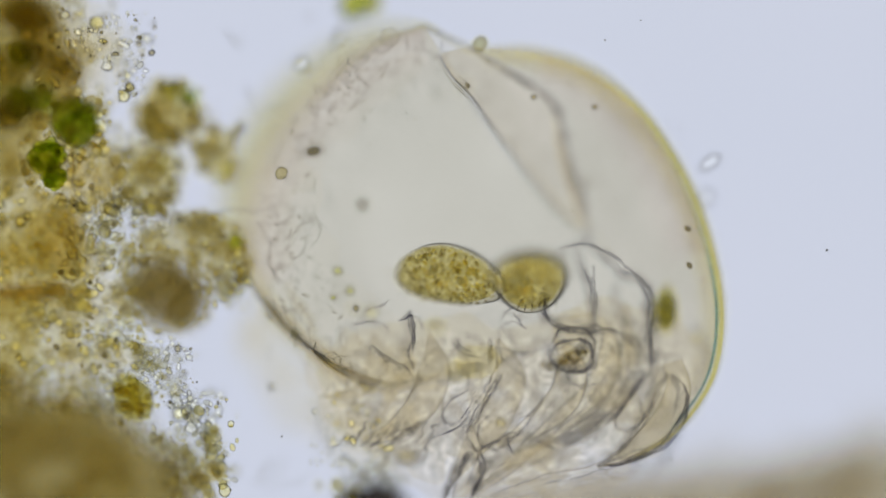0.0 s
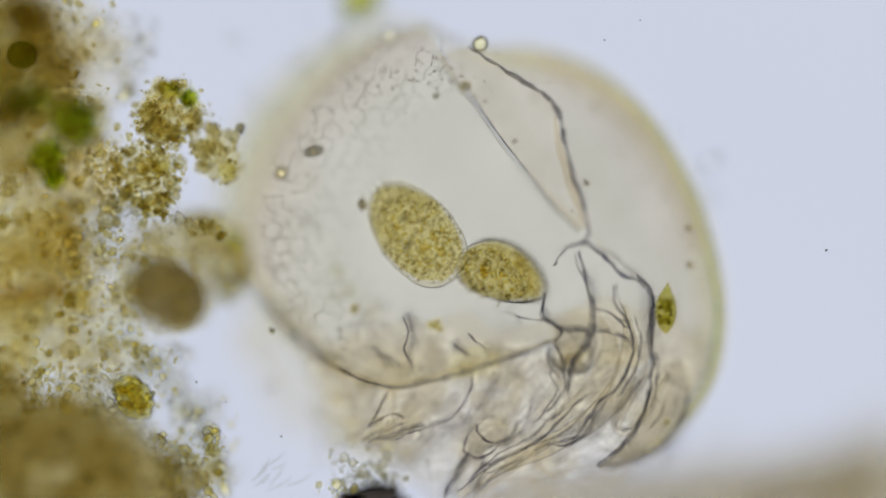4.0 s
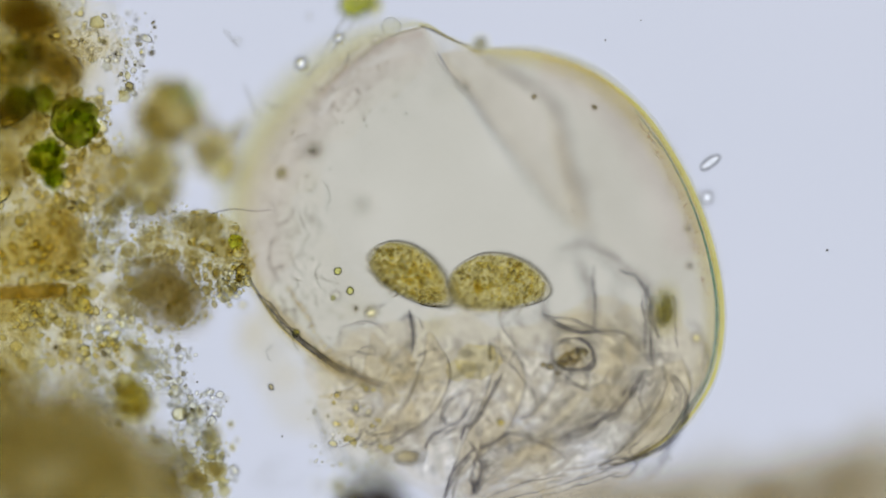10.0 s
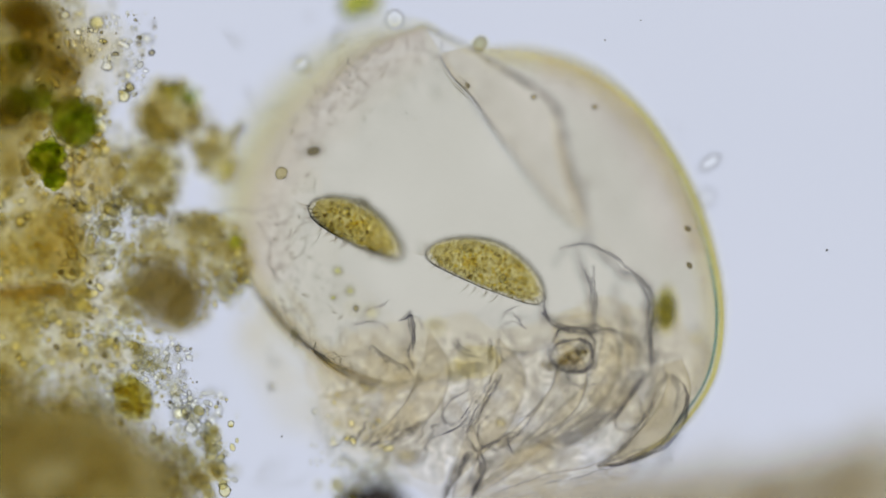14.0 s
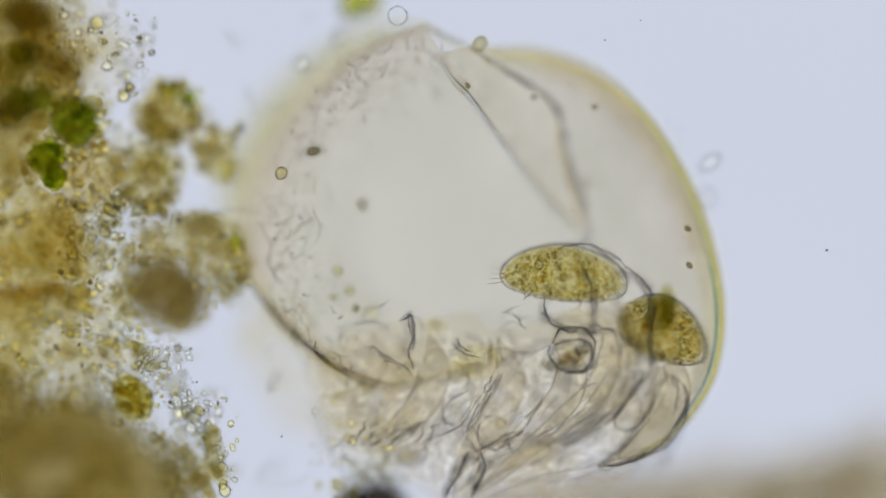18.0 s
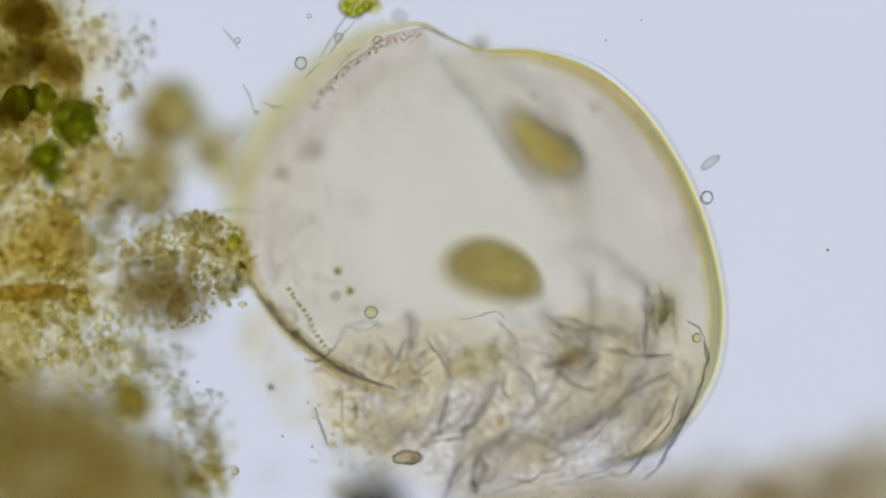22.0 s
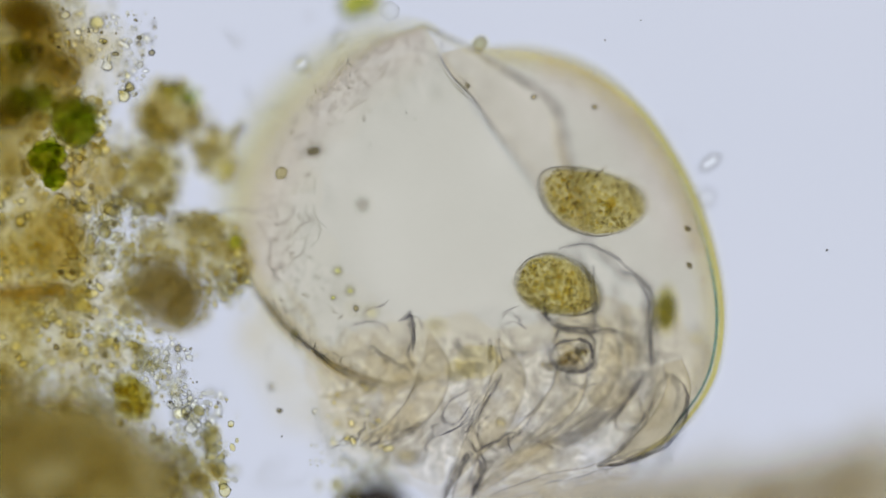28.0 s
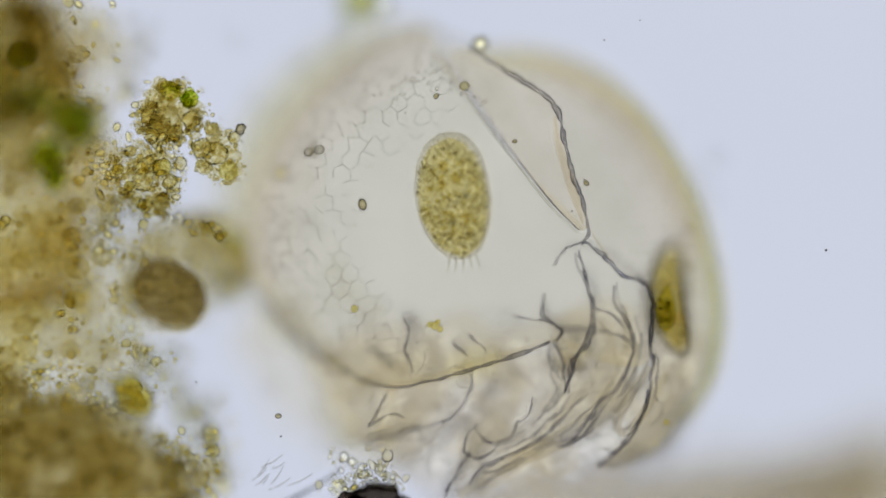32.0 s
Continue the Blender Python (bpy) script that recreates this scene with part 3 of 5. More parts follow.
LIMB_G = limb([(1190, 640, 60), (1200, 690, 60), (1170, 750, 60), (1110, 800, 90), (1062, 826, 110)], [18, 24, 22, 14, 3], "clear beak of the shell")
LIMB_H = limb([(1150, 650, 190), (1120, 695, 190), (1092, 748, 190), (1110, 765, 190), (1150, 715, 190), (1180, 660, 190)], [6, 9, 8, 7, 9, 6])

seta([(998, 440), (1020, 434), (1040, 430), (1075, 460), (1105, 488), (1138, 500), (1155, 530), (1152, 600), (1158, 655)], 4.4, True)
seta([(1025, 445), (1045, 520), (1050, 560), (1035, 610), (1012, 660), (1000, 700)], 3.8, True)
# the deepest layer, against the far valve
Z = -52
seta([(1062, 618), (1090, 620), (1110, 628), (1150, 632), (1192, 630)], 3, True, LIMB_G, Z)
seta([(982, 640), (990, 660), (1015, 680), (1048, 690), (1080, 680), (1100, 650), (1118, 625)], 2.6, True, LIMB_C, Z)
seta([(1190, 655), (1170, 665), (1130, 685), (1090, 715), (1050, 745), (1015, 780)], 3, True, LIMB_A, Z)
seta([(1200, 700), (1185, 745), (1150, 790), (1110, 835)], 3.4, True, LIMB_G, Z)
seta([(1215, 570), (1240, 590), (1248, 650), (1230, 700), (1200, 760), (1175, 805), (1140, 850)], 4, True, LIMB_G, Z)
seta([(1155, 720), (1130, 760), (1105, 785)], 2.2, False, LIMB_G, Z)
seta([(1195, 720), (1155, 760), (1120, 810)], 2.2, False, LIMB_G, Z)
seta([(1170, 735), (1140, 770), (1112, 800)], 2, False, LIMB_G, Z)
seta([(758, 600), (775, 625), (790, 645), (800, 672)], 3.4, True, LIMB_E, Z)
seta([(765, 610), (785, 625), (800, 650)], 2, False, LIMB_E, Z)
seta([(892, 662), (890, 690), (905, 708)], 2.4, True, LIMB_D, Z)
seta([(877, 743), (900, 735), (907, 728)], 2, True, LIMB_D, Z)
seta([(920, 650), (945, 680), (955, 705), (940, 730)], 2.4, False, LIMB_D, Z)
seta([(795, 700), (780, 740), (775, 770)], 3, True, LIMB_D, Z)
seta([(740, 795), (780, 780), (830, 772)], 3.4, False, LIMB_D, Z)
seta([(800, 565), (840, 560), (875, 550), (895, 565)], 1.6, False, LIMB_D, Z)
seta([(870, 560), (900, 585), (910, 600)], 1.6, False, LIMB_D, Z)
seta([(602, 595), (590, 620), (560, 640), (540, 635)], 2.2, True, LIMB_F, Z)
seta([(580, 640), (620, 640), (670, 605)], 1.6, False, LIMB_F, Z)
seta([(605, 650), (605, 720), (612, 785)], 2.2, False, LIMB_F, Z)
seta([(560, 720), (575, 770), (590, 795)], 2.2, True, LIMB_F, Z)
seta([(600, 590), (620, 580), (650, 585), (672, 570)], 1.8, False, LIMB_F, Z)
seta([(720, 600), (710, 620), (700, 640)], 1.8, False, LIMB_E, Z)
seta([(740, 690), (735, 715), (742, 735), (735, 760)], 2, False, LIMB_E, Z)
seta([(715, 670), (745, 675), (755, 690), (745, 705)], 1.8, False, LIMB_E, Z)
seta([(640, 655), (650, 690), (640, 720), (655, 740)], 2, False, LIMB_F, Z)
seta([(620, 700), (632, 720), (628, 745)], 1.8, True, LIMB_F, Z)
seta([(900, 845), (930, 850), (960, 835), (990, 825), (1015, 790)], 2.4, False, LIMB_B, Z)
seta([(880, 820), (872, 845), (850, 855)], 2.2, True, LIMB_B, Z)
seta([(1140, 520), (1145, 560), (1138, 600), (1150, 640)], 3, False, LIMB_C, Z)
seta([(1165, 500), (1172, 540), (1160, 590)], 4, False, LIMB_C, Z)
seta([(1100, 700), (1060, 725), (1020, 760), (980, 790)], 2, False, LIMB_B, Z)
seta([(1110, 715), (1070, 750), (1030, 790), (960, 815)], 2.6, False, LIMB_B, Z)
seta([(960, 580), (990, 600), (1010, 630)], 1.6, False, LIMB_D, Z)
seta([(960, 610), (975, 640), (1000, 665)], 2, False, LIMB_D, Z)
seta([(690, 660), (720, 650), (745, 660), (770, 650)], 1.6, False, LIMB_E, Z)
seta([(540, 660), (590, 650), (640, 665), (690, 655)], 1.8, False, LIMB_F, Z)
seta([(560, 625), (620, 655), (680, 690)], 1.6, False, LIMB_F, Z)
seta([(555, 650), (610, 670), (660, 700)], 1.8, False, LIMB_F, Z)
# the layer in the middle of the shell
Z = 10
seta([(600, 580), (640, 570), (670, 572), (685, 592)], 2, False, LIMB_F, Z)
seta([(705, 570), (730, 560), (735, 600), (728, 625)], 2.6, True, LIMB_E, 78)
seta([(625, 620), (650, 625), (668, 630)], 2, False, LIMB_F, Z)
seta([(620, 635), (640, 615), (662, 612)], 1.8, False, LIMB_F, Z)
seta([(620, 630), (625, 660)], 1.8, False, LIMB_F, Z)
seta([(795, 612), (765, 620), (740, 630)], 1.8, False, LIMB_E, Z)
seta([(700, 640), (715, 615), (735, 605)], 1.6, False, LIMB_E, Z)
seta([(905, 590), (912, 620), (905, 645), (920, 665), (945, 690), (950, 715), (935, 735), (910, 740), (895, 748)], 2.4, False, LIMB_D, Z)
seta([(830, 690), (800, 705), (780, 735), (798, 755), (820, 735), (838, 705), (828, 688)], 2.2, False, LIMB_D, Z)
seta([(888, 665), (865, 710), (845, 740), (820, 765), (815, 780)], 2.8, True, LIMB_D, Z)
seta([(880, 672), (858, 712), (838, 738), (812, 768)], 1.8, False, LIMB_D, Z)
seta([(800, 750), (765, 770), (752, 795)], 2.8, True, LIMB_E, Z)
seta([(985, 615), (1000, 600), (1030, 602), (1050, 625), (1040, 650), (1010, 655), (985, 645), (975, 625)], 2.8, True, LIMB_C, Z)
seta([(1000, 665), (1030, 685), (1060, 680), (1080, 655)], 1.8, False, LIMB_C, Z)
seta([(970, 560), (1000, 580), (1030, 590), (1052, 590)], 3.2, True, LIMB_C, Z)
seta([(1140, 655), (1110, 690), (1080, 730), (1030, 760), (1000, 770)], 2.8, True, LIMB_A, Z)
seta([(1130, 650), (1100, 685), (1070, 725), (1020, 752)], 1.8, False, LIMB_A, Z)
seta([(1190, 665), (1210, 690), (1210, 730), (1200, 760)], 2.6, False, LIMB_G, Z)
seta([(1180, 660), (1200, 690), (1203, 735)], 2, False, LIMB_G, Z)
seta([(1060, 825), (1085, 815), (1140, 805), (1190, 770), (1230, 715)], 3.2, True, LIMB_G, Z)
seta([(1060, 828), (1100, 845), (1125, 820), (1110, 800)], 2.2, False, LIMB_G, Z)
seta([(1140, 770), (1120, 790), (1095, 805), (1070, 822)], 2, False, LIMB_G, Z)
seta([(850, 800), (880, 775), (905, 768), (940, 775), (980, 795), (1000, 800)], 2.2, False, LIMB_B, Z)
seta([(845, 800), (838, 840), (842, 875)], 4, True, LIMB_D, Z)
seta([(850, 800), (855, 840), (845, 875)], 2.4, False, LIMB_D, Z)
seta([(785, 885), (800, 840), (830, 800), (845, 795)], 3.2, True, LIMB_D, Z)
seta([(1000, 840), (930, 855), (850, 880)], 1.6, False, LIMB_B, Z)
seta([(1080, 830), (1010, 850), (900, 885)], 1.6, False, LIMB_B, Z)
seta([(1100, 835), (1000, 865), (920, 890)], 1.6, False, LIMB_B, Z)
seta([(650, 715), (662, 725), (650, 735), (630, 735), (615, 720)], 2.2, False, LIMB_F, Z)
seta([(875, 600), (880, 625), (900, 635)], 1.8, False, LIMB_D, Z)
seta([(885, 565), (892, 585), (905, 600)], 1.6, False, LIMB_D, Z)
seta([(960, 560), (1010, 565), (1060, 590), (1100, 590), (1130, 615), (1155, 650)], 3, False, LIMB_A, Z)
seta([(640, 760), (670, 770), (700, 765)], 1.6, False, LIMB_E, Z)
seta([(690, 785), (715, 770), (740, 765)], 1.8, True, LIMB_E, Z)
seta([(850, 735), (865, 745), (855, 760), (840, 755)], 1.6, False, LIMB_E, Z)
seta([(900, 795), (905, 780), (898, 805)], 1.6, False, LIMB_D, Z)
# the layer above it
Z = 60
seta([(628, 575), (660, 570), (680, 578), (690, 592)], 2, False, LIMB_F, Z)
seta([(725, 550), (730, 590), (728, 620)], 3.6, True, LIMB_E, Z)
seta([(705, 570), (725, 560), (740, 565), (748, 585)], 2, False, LIMB_E, Z)
seta([(640, 555), (670, 545), (690, 530)], 2, False, LIMB_E, Z)
seta([(885, 570), (900, 550), (920, 540)], 1.8, False, LIMB_D, Z)
seta([(895, 575), (915, 570), (930, 580)], 2, False, LIMB_D, Z)
seta([(880, 590), (885, 620), (895, 640)], 2, False, LIMB_D, Z)
seta([(865, 600), (868, 640)], 4, False, LIMB_D, Z)
seta([(975, 630), (985, 610), (1010, 602), (1040, 605), (1052, 630), (1040, 655), (1005, 655), (985, 645)], 3.2, True, LIMB_C, Z)
seta([(960, 555), (985, 575), (1020, 585), (1050, 590), (1090, 585), (1120, 600)], 4, False, LIMB_C, Z)
seta([(1048, 470), (1053, 550), (1050, 590)], 4.4, False, LIMB_C, Z)
seta([(1095, 475), (1135, 500), (1147, 540), (1150, 600), (1152, 650)], 4.4, False, LIMB_A, Z)
seta([(830, 690), (800, 705), (782, 735), (800, 750), (822, 735), (838, 705)], 2.2, False, LIMB_D, Z)
seta([(888, 665), (870, 700), (845, 740), (820, 765)], 2.6, True, LIMB_D, Z)
seta([(880, 675), (850, 730), (825, 770)], 1.8, False, LIMB_D, Z)
seta([(830, 740), (790, 765), (760, 780), (755, 800)], 2.8, True, LIMB_E, Z)
seta([(925, 760), (890, 775), (860, 785), (845, 795), (835, 780)], 2.8, True, LIMB_B, Z)
seta([(898, 772), (905, 800), (895, 795)], 2.4, True, LIMB_B, Z)
seta([(930, 775), (970, 790), (1000, 810)], 1.6, False, LIMB_B, Z)
seta([(1145, 660), (1115, 700), (1080, 735), (1030, 765), (970, 780)], 2.8, True, LIMB_A, Z)
seta([(1058, 825), (1085, 805), (1120, 775), (1145, 735), (1160, 680)], 2.8, False, LIMB_G, Z)
seta([(1058, 826), (1100, 820), (1140, 808), (1180, 785), (1215, 740), (1212, 690), (1190, 665)], 3.4, True, LIMB_G, Z)
seta([(1150, 655), (1130, 700), (1135, 740), (1115, 770)], 2, False, LIMB_G, Z)
seta([(845, 800), (852, 830), (835, 875)], 4, True, LIMB_D, Z)
seta([(830, 800), (800, 850), (785, 885)], 4, False, LIMB_D, Z)
seta([(838, 800), (810, 850), (800, 885)], 2.6, False, LIMB_D, Z)
seta([(1140, 655), (1120, 690), (1095, 730), (1075, 750)], 3, True, LIMB_H, Z)
seta([(1150, 790), (1060, 820), (960, 840), (860, 880)], 1.6, False, LIMB_B, Z)
seta([(1120, 815), (1030, 840), (940, 860)], 1.6, False, LIMB_B, Z)
seta([(1000, 665), (1020, 682), (1060, 678)], 1.8, False, LIMB_C, Z)
# between it and the top
Z = 106
seta([(720, 556), (729, 594), (723, 627), (734, 656)], 2.4, True, LIMB_E, Z)
seta([(991, 442), (1038, 432), (1086, 456), (1143, 504), (1157, 551), (1148, 599), (1153, 646)], 4, False, LIMB_A, Z)
seta([(1029, 466), (1048, 523), (1043, 580)], 4, False, LIMB_C, Z)
seta([(962, 523), (967, 561), (1000, 585), (1038, 585)], 3, True, LIMB_C, Z)
seta([(976, 608), (991, 585), (1029, 580), (1053, 608), (1038, 651), (1000, 656), (976, 637), (974, 612)], 3.2, True, LIMB_C, Z)
seta([(1048, 575), (1086, 585), (1119, 608)], 2.6, True, LIMB_A, Z)
seta([(886, 661), (857, 704), (824, 761)], 2, False, LIMB_D, Z)
seta([(877, 662), (848, 704), (815, 755)], 2, False, LIMB_D, Z)
seta([(967, 694), (934, 746), (896, 789)], 3, False, LIMB_D, Z)
seta([(900, 765), (890, 790), (865, 794), (846, 775), (850, 745), (875, 737), (898, 752), (900, 768)], 2.4, False, LIMB_D, Z)
seta([(1153, 656), (1119, 694), (1091, 737), (1091, 756), (1124, 756), (1162, 703), (1181, 665), (1195, 684)], 3, True, LIMB_H, Z)
seta([(1172, 651), (1200, 684), (1191, 741)], 2, False, LIMB_G, Z)
seta([(800, 603), (819, 623), (848, 632), (877, 618), (934, 627), (972, 613)], 2, False, LIMB_D, Z)
seta([(886, 551), (914, 561), (925, 575)], 2, False, LIMB_D, Z)
seta([(800, 640), (815, 650), (830, 668), (822, 690)], 2, False, LIMB_E, Z)
seta([(808, 598), (815, 612), (832, 622)], 2, True, LIMB_E, Z)
seta([(1100, 650), (1075, 700), (1035, 740), (985, 780)], 2.2, False, LIMB_B, Z)
seta([(1075, 650), (1050, 700), (1005, 745), (955, 785)], 2, False, LIMB_B, Z)
seta([(1058, 826), (1100, 820), (1150, 800), (1195, 760), (1220, 705)], 3, True, LIMB_G, Z)
seta([(830, 800), (812, 835), (790, 880)], 3.6, True, LIMB_D, Z)
seta([(850, 800), (856, 835), (835, 880)], 3.2, True, LIMB_D, Z)
seta([(930, 760), (895, 780), (860, 790), (838, 800)], 2, False, LIMB_B, Z)
seta([(760, 740), (735, 755), (700, 765)], 1.8, False, LIMB_E, Z)
seta([(745, 750), (712, 770), (690, 790)], 1.8, False, LIMB_E, Z)
for k in range(7):
    x, y = 640 + 9 * k, 612 + 5 * k
    seta([(x, y), (x + 18, y + 2), (x + 30, y + 12), (x + 38, y + 30)], 1.5, False, LIMB_F, Z)
for k in range(8):
    x, y, n = 640 + 16 * k + RNG.uniform(-6, 6), 742 + 2 * k + RNG.uniform(-7, 7), RNG.uniform(0.7, 1.5)
    seta([(x + 24, y), (x + 24 - 14 * n, y + 9 * n), (x + 24 - 13 * n, y + 18 * n), (x + 24 - 34 * n, y + 34 * n)], RNG.uniform(1.3, 2.2), k % 3 == 0, LIMB_E, Z + RNG.uniform(-12, 12))
# the top layer
Z = 180
seta([(715, 560), (722, 590), (715, 620), (725, 640), (732, 660)], 2.4, True, LIMB_E, Z)
seta([(800, 605), (815, 620), (830, 630)], 2.4, True, LIMB_E, Z)
seta([(828, 590), (845, 605), (862, 625)], 2.4, True, LIMB_E, Z)
seta([(805, 650), (820, 655), (835, 670), (830, 690), (820, 720), (800, 738), (770, 755), (730, 765), (690, 780)], 2, False, LIMB_E, Z)
seta([(680, 700), (672, 725), (650, 755), (670, 745), (690, 735), (710, 740)], 2, False, LIMB_E, Z)
seta([(725, 745), (700, 755), (670, 765), (640, 775)], 1.8, False, LIMB_E, Z)
seta([(690, 715), (665, 740), (640, 765)], 1.6, False, LIMB_E, Z)
seta([(965, 520), (958, 555), (975, 570), (995, 590), (985, 610)], 2.8, True, LIMB_C, Z)
seta([(910, 558), (935, 566), (960, 565), (975, 575)], 2.4, True, LIMB_C, Z)
seta([(970, 600), (990, 625), (1000, 660), (1003, 690)], 2.8, True, LIMB_C, Z)
seta([(975, 610), (972, 640), (985, 660), (998, 670)], 2, False, LIMB_C, Z)
seta([(1035, 480), (1040, 510), (1055, 545), (1050, 590), (1040, 615), (1015, 640), (1008, 670), (1005, 700)], 3.8, True, LIMB_C, Z)
seta([(1055, 545), (1085, 560), (1105, 580)], 2.4, False, LIMB_A, Z)
seta([(1055, 590), (1085, 590), (1105, 600), (1118, 610)], 2.6, True, LIMB_A, Z)
seta([(1125, 485), (1150, 510), (1155, 560), (1152, 600), (1155, 650), (1150, 690), (1142, 730), (1120, 775), (1090, 805), (1060, 830)], 3.6, True, LIMB_G, Z)
seta([(1090, 500), (1095, 530), (1110, 570), (1120, 620), (1105, 670), (1080, 705), (1055, 735), (1040, 770), (1000, 790)], 3.6, False, LIMB_A, Z)
seta([(1145, 640), (1135, 670), (1120, 710), (1095, 745), (1090, 760), (1110, 760), (1135, 735), (1150, 690)], 2.2, False, LIMB_H, Z)
seta([(1060, 715), (1030, 735), (990, 770), (950, 785), (900, 810), (850, 835), (810, 870)], 2.6, False, LIMB_A, Z)
seta([(1040, 770), (980, 785), (920, 815), (860, 840)], 2.4, False, LIMB_A, Z)
seta([(1050, 740), (1000, 775), (940, 810), (870, 850), (820, 885)], 1.8, False, LIMB_B, Z)
seta([(1070, 725), (1010, 765), (930, 805), (840, 865)], 1.6, False, LIMB_B, Z)
seta([(945, 705), (935, 735), (915, 750), (905, 775), (880, 785), (850, 770), (845, 752)], 2.6, True, LIMB_D, Z)
seta([(845, 752), (830, 770), (822, 800), (845, 810), (870, 800), (885, 782)], 2.6, True, LIMB_D, Z)
seta([(985, 700), (975, 725), (965, 745), (985, 735)], 1.5, False, LIMB_B, Z)
seta([(990, 690), (985, 725), (970, 740)], 1.5, False, LIMB_B, Z)
seta([(1085, 505), (1090, 540), (1112, 575), (1122, 612), (1112, 650), (1088, 690), (1060, 715), (1040, 745), (1015, 775), (985, 786)], 4.4, True, LIMB_A, Z)
seta([(1125, 560), (1135, 600), (1128, 650), (1105, 690), (1080, 715)], 3.2, False, LIMB_A, Z)
seta([(1040, 700), (1010, 722), (985, 750), (950, 782), (900, 806), (855, 828), (830, 858)], 3.6, True, LIMB_A, Z)
seta([(1015, 700), (985, 735), (940, 772), (890, 800), (850, 822)], 2.8, False, LIMB_B, Z)
seta([(1060, 735), (1030, 772), (1000, 790), (975, 784)], 3.2, True, LIMB_A, Z)
seta([(985, 640), (975, 665), (985, 690), (970, 720), (955, 745)], 2.2, False, LIMB_C, Z)
seta([(1000, 690), (985, 712), (962, 735), (940, 752)], 2.2, False, LIMB_C, Z)
seta([(1045, 545), (1070, 552), (1095, 566), (1108, 580)], 2.6, False, LIMB_A, Z)
seta([(1020, 450), (1026, 480), (1040, 512), (1046, 550)], 2.6, False, LIMB_C, Z)
seta([(1148, 690), (1145, 720), (1128, 752), (1105, 785), (1078, 808), (1058, 826)], 3.8, True, LIMB_G, Z)
seta([(1160, 620), (1165, 660), (1160, 700), (1150, 735)], 2.4, False, LIMB_G, Z)
seta([(838, 655), (828, 690), (815, 722), (788, 745), (725, 760), (668, 782)], 2.4, False, LIMB_E, Z)
seta([(650, 752), (672, 728), (683, 700), (690, 690)], 2.4, False, LIMB_E, Z)
seta([(652, 752), (690, 736), (715, 740)], 2.4, True, LIMB_E, Z)
seta([(640, 790), (700, 765), (745, 752)], 1.8, False, LIMB_E, Z)
seta([(962, 520), (960, 553), (984, 578), (996, 592), (982, 606)], 3.0, True, LIMB_C, Z)
seta([(1000, 442), (990, 452), (978, 470)], 3.4, True, LIMB_C, Z)
seta([(830, 800), (800, 850), (785, 885)], 3.4, True, LIMB_D, Z)
seta([(1170, 660), (1160, 700), (1175, 720), (1150, 760)], 2, False, LIMB_G, Z)
for k in range(9):
    x, y, n = 735 - 15 * k + RNG.uniform(-5, 5), 758 + k + RNG.uniform(-6, 6), RNG.uniform(0.7, 1.5)
    seta([(x, y), (x - 10 * n, y + 8 * n), (x - 9 * n, y + 15 * n), (x - 28 * n, y + 26 * n)], RNG.uniform(1.4, 2.4), k % 3 == 0, LIMB_E, 60 + RNG.uniform(-12, 12))
for k in range(60):
    x, y = RNG.uniform(600, 1060), RNG.uniform(590, 810)
    if y > 720 and x < 650:
        continue
    z, n, a = RNG.choice([-50, 3, 3, 66, 190]) + RNG.uniform(-6, 6), RNG.uniform(3, 9), RNG.uniform(0, 6.28)
    b = RNG.choice([-1, 1]) * RNG.uniform(0.2, 0.6)
    pts = []
    for q in range(5):
        pts.append((x, y, z))
        x, y, a = x + n * math.cos(a), y + n * math.sin(a), a + b
    strand("seta", pts, [0.7, 1.5, 1.6, 1.2, 0.6], M_SETAC, (LIMB_B, LIMB_C, LIMB_D, LIMB_E)[k % 4], "clear curled bristle", seg=8)
# crumbs of tissue caught between the limbs
cs = []
while len(cs) < 420:
    x, y = RNG.uniform(575, 1190), RNG.uniform(575, 840)
    if y < 1010 - 0.42 * abs(x - 860) - (160 if x < 640 else 0):
        cs.append(P(x, y, RNG.choice([-52, 3, 66, 192]) + RNG.uniform(-12, 12)))
v, f = grains(cs, RNG.uniform(0.9, 2.8, 420), 2, 0.5, 0.15)
tagged(link("specks", v, f, M_SETAC, shell, "tiny clear specks"), kind="stuff")
# a swollen joint and its dark grainy core
for n, m, low, high in ((90, M_CRUMB, 1.2, 3.2), (46, M_SPORE, 0.9, 2.4), (50, M_CLEAR, 1.2, 2.8)):
    cs = []
    while len(cs) < n:
        a, b = RNG.uniform(-1, 1, 2)
        if a * a + b * b < 1 and b > 0.9 * a * a - 0.75:
            cs.append(P(1012 + 30 * a + 5 * b, 630 - 11 * a + 15 * b, 40 + RNG.uniform(-9, 9)))
    v, f = grains(cs, RNG.uniform(low, high, n), 2, 0.5, 0.2)
    tagged(link("joint_grains", v, f, m, shell, "dark grains in a swollen joint"), kind="stuff")
for x, y, z, a, b, c, m in ((1012, 632, 35, 34, 23, 14, M_LIMB), (1008, 636, 36, 20, 11, 8, M_FLAP), (974, 650, 20, 7, 5, 5, M_SPORE), (962, 647, 22, 5, 4, 4, M_SPORE),
                            (985, 660, 20, 5, 4, 4, M_SPORE), (845, 640, 25, 40, 30, 16, M_STAIN), (870, 625, 40, 7, 13, 6, M_FLOCK), (815, 655, 10, 26, 18, 12, M_STAIN), (722, 808, -62, 26, 13, 9, M_SPORE)):
    v, f = lump_mesh(a, b, c, 0.3, 2.2, 3, x)
    link("tissue_shred", [Vector(q) + P(x, y, z) for q in v], f, m, shell, "shred of stained tissue")
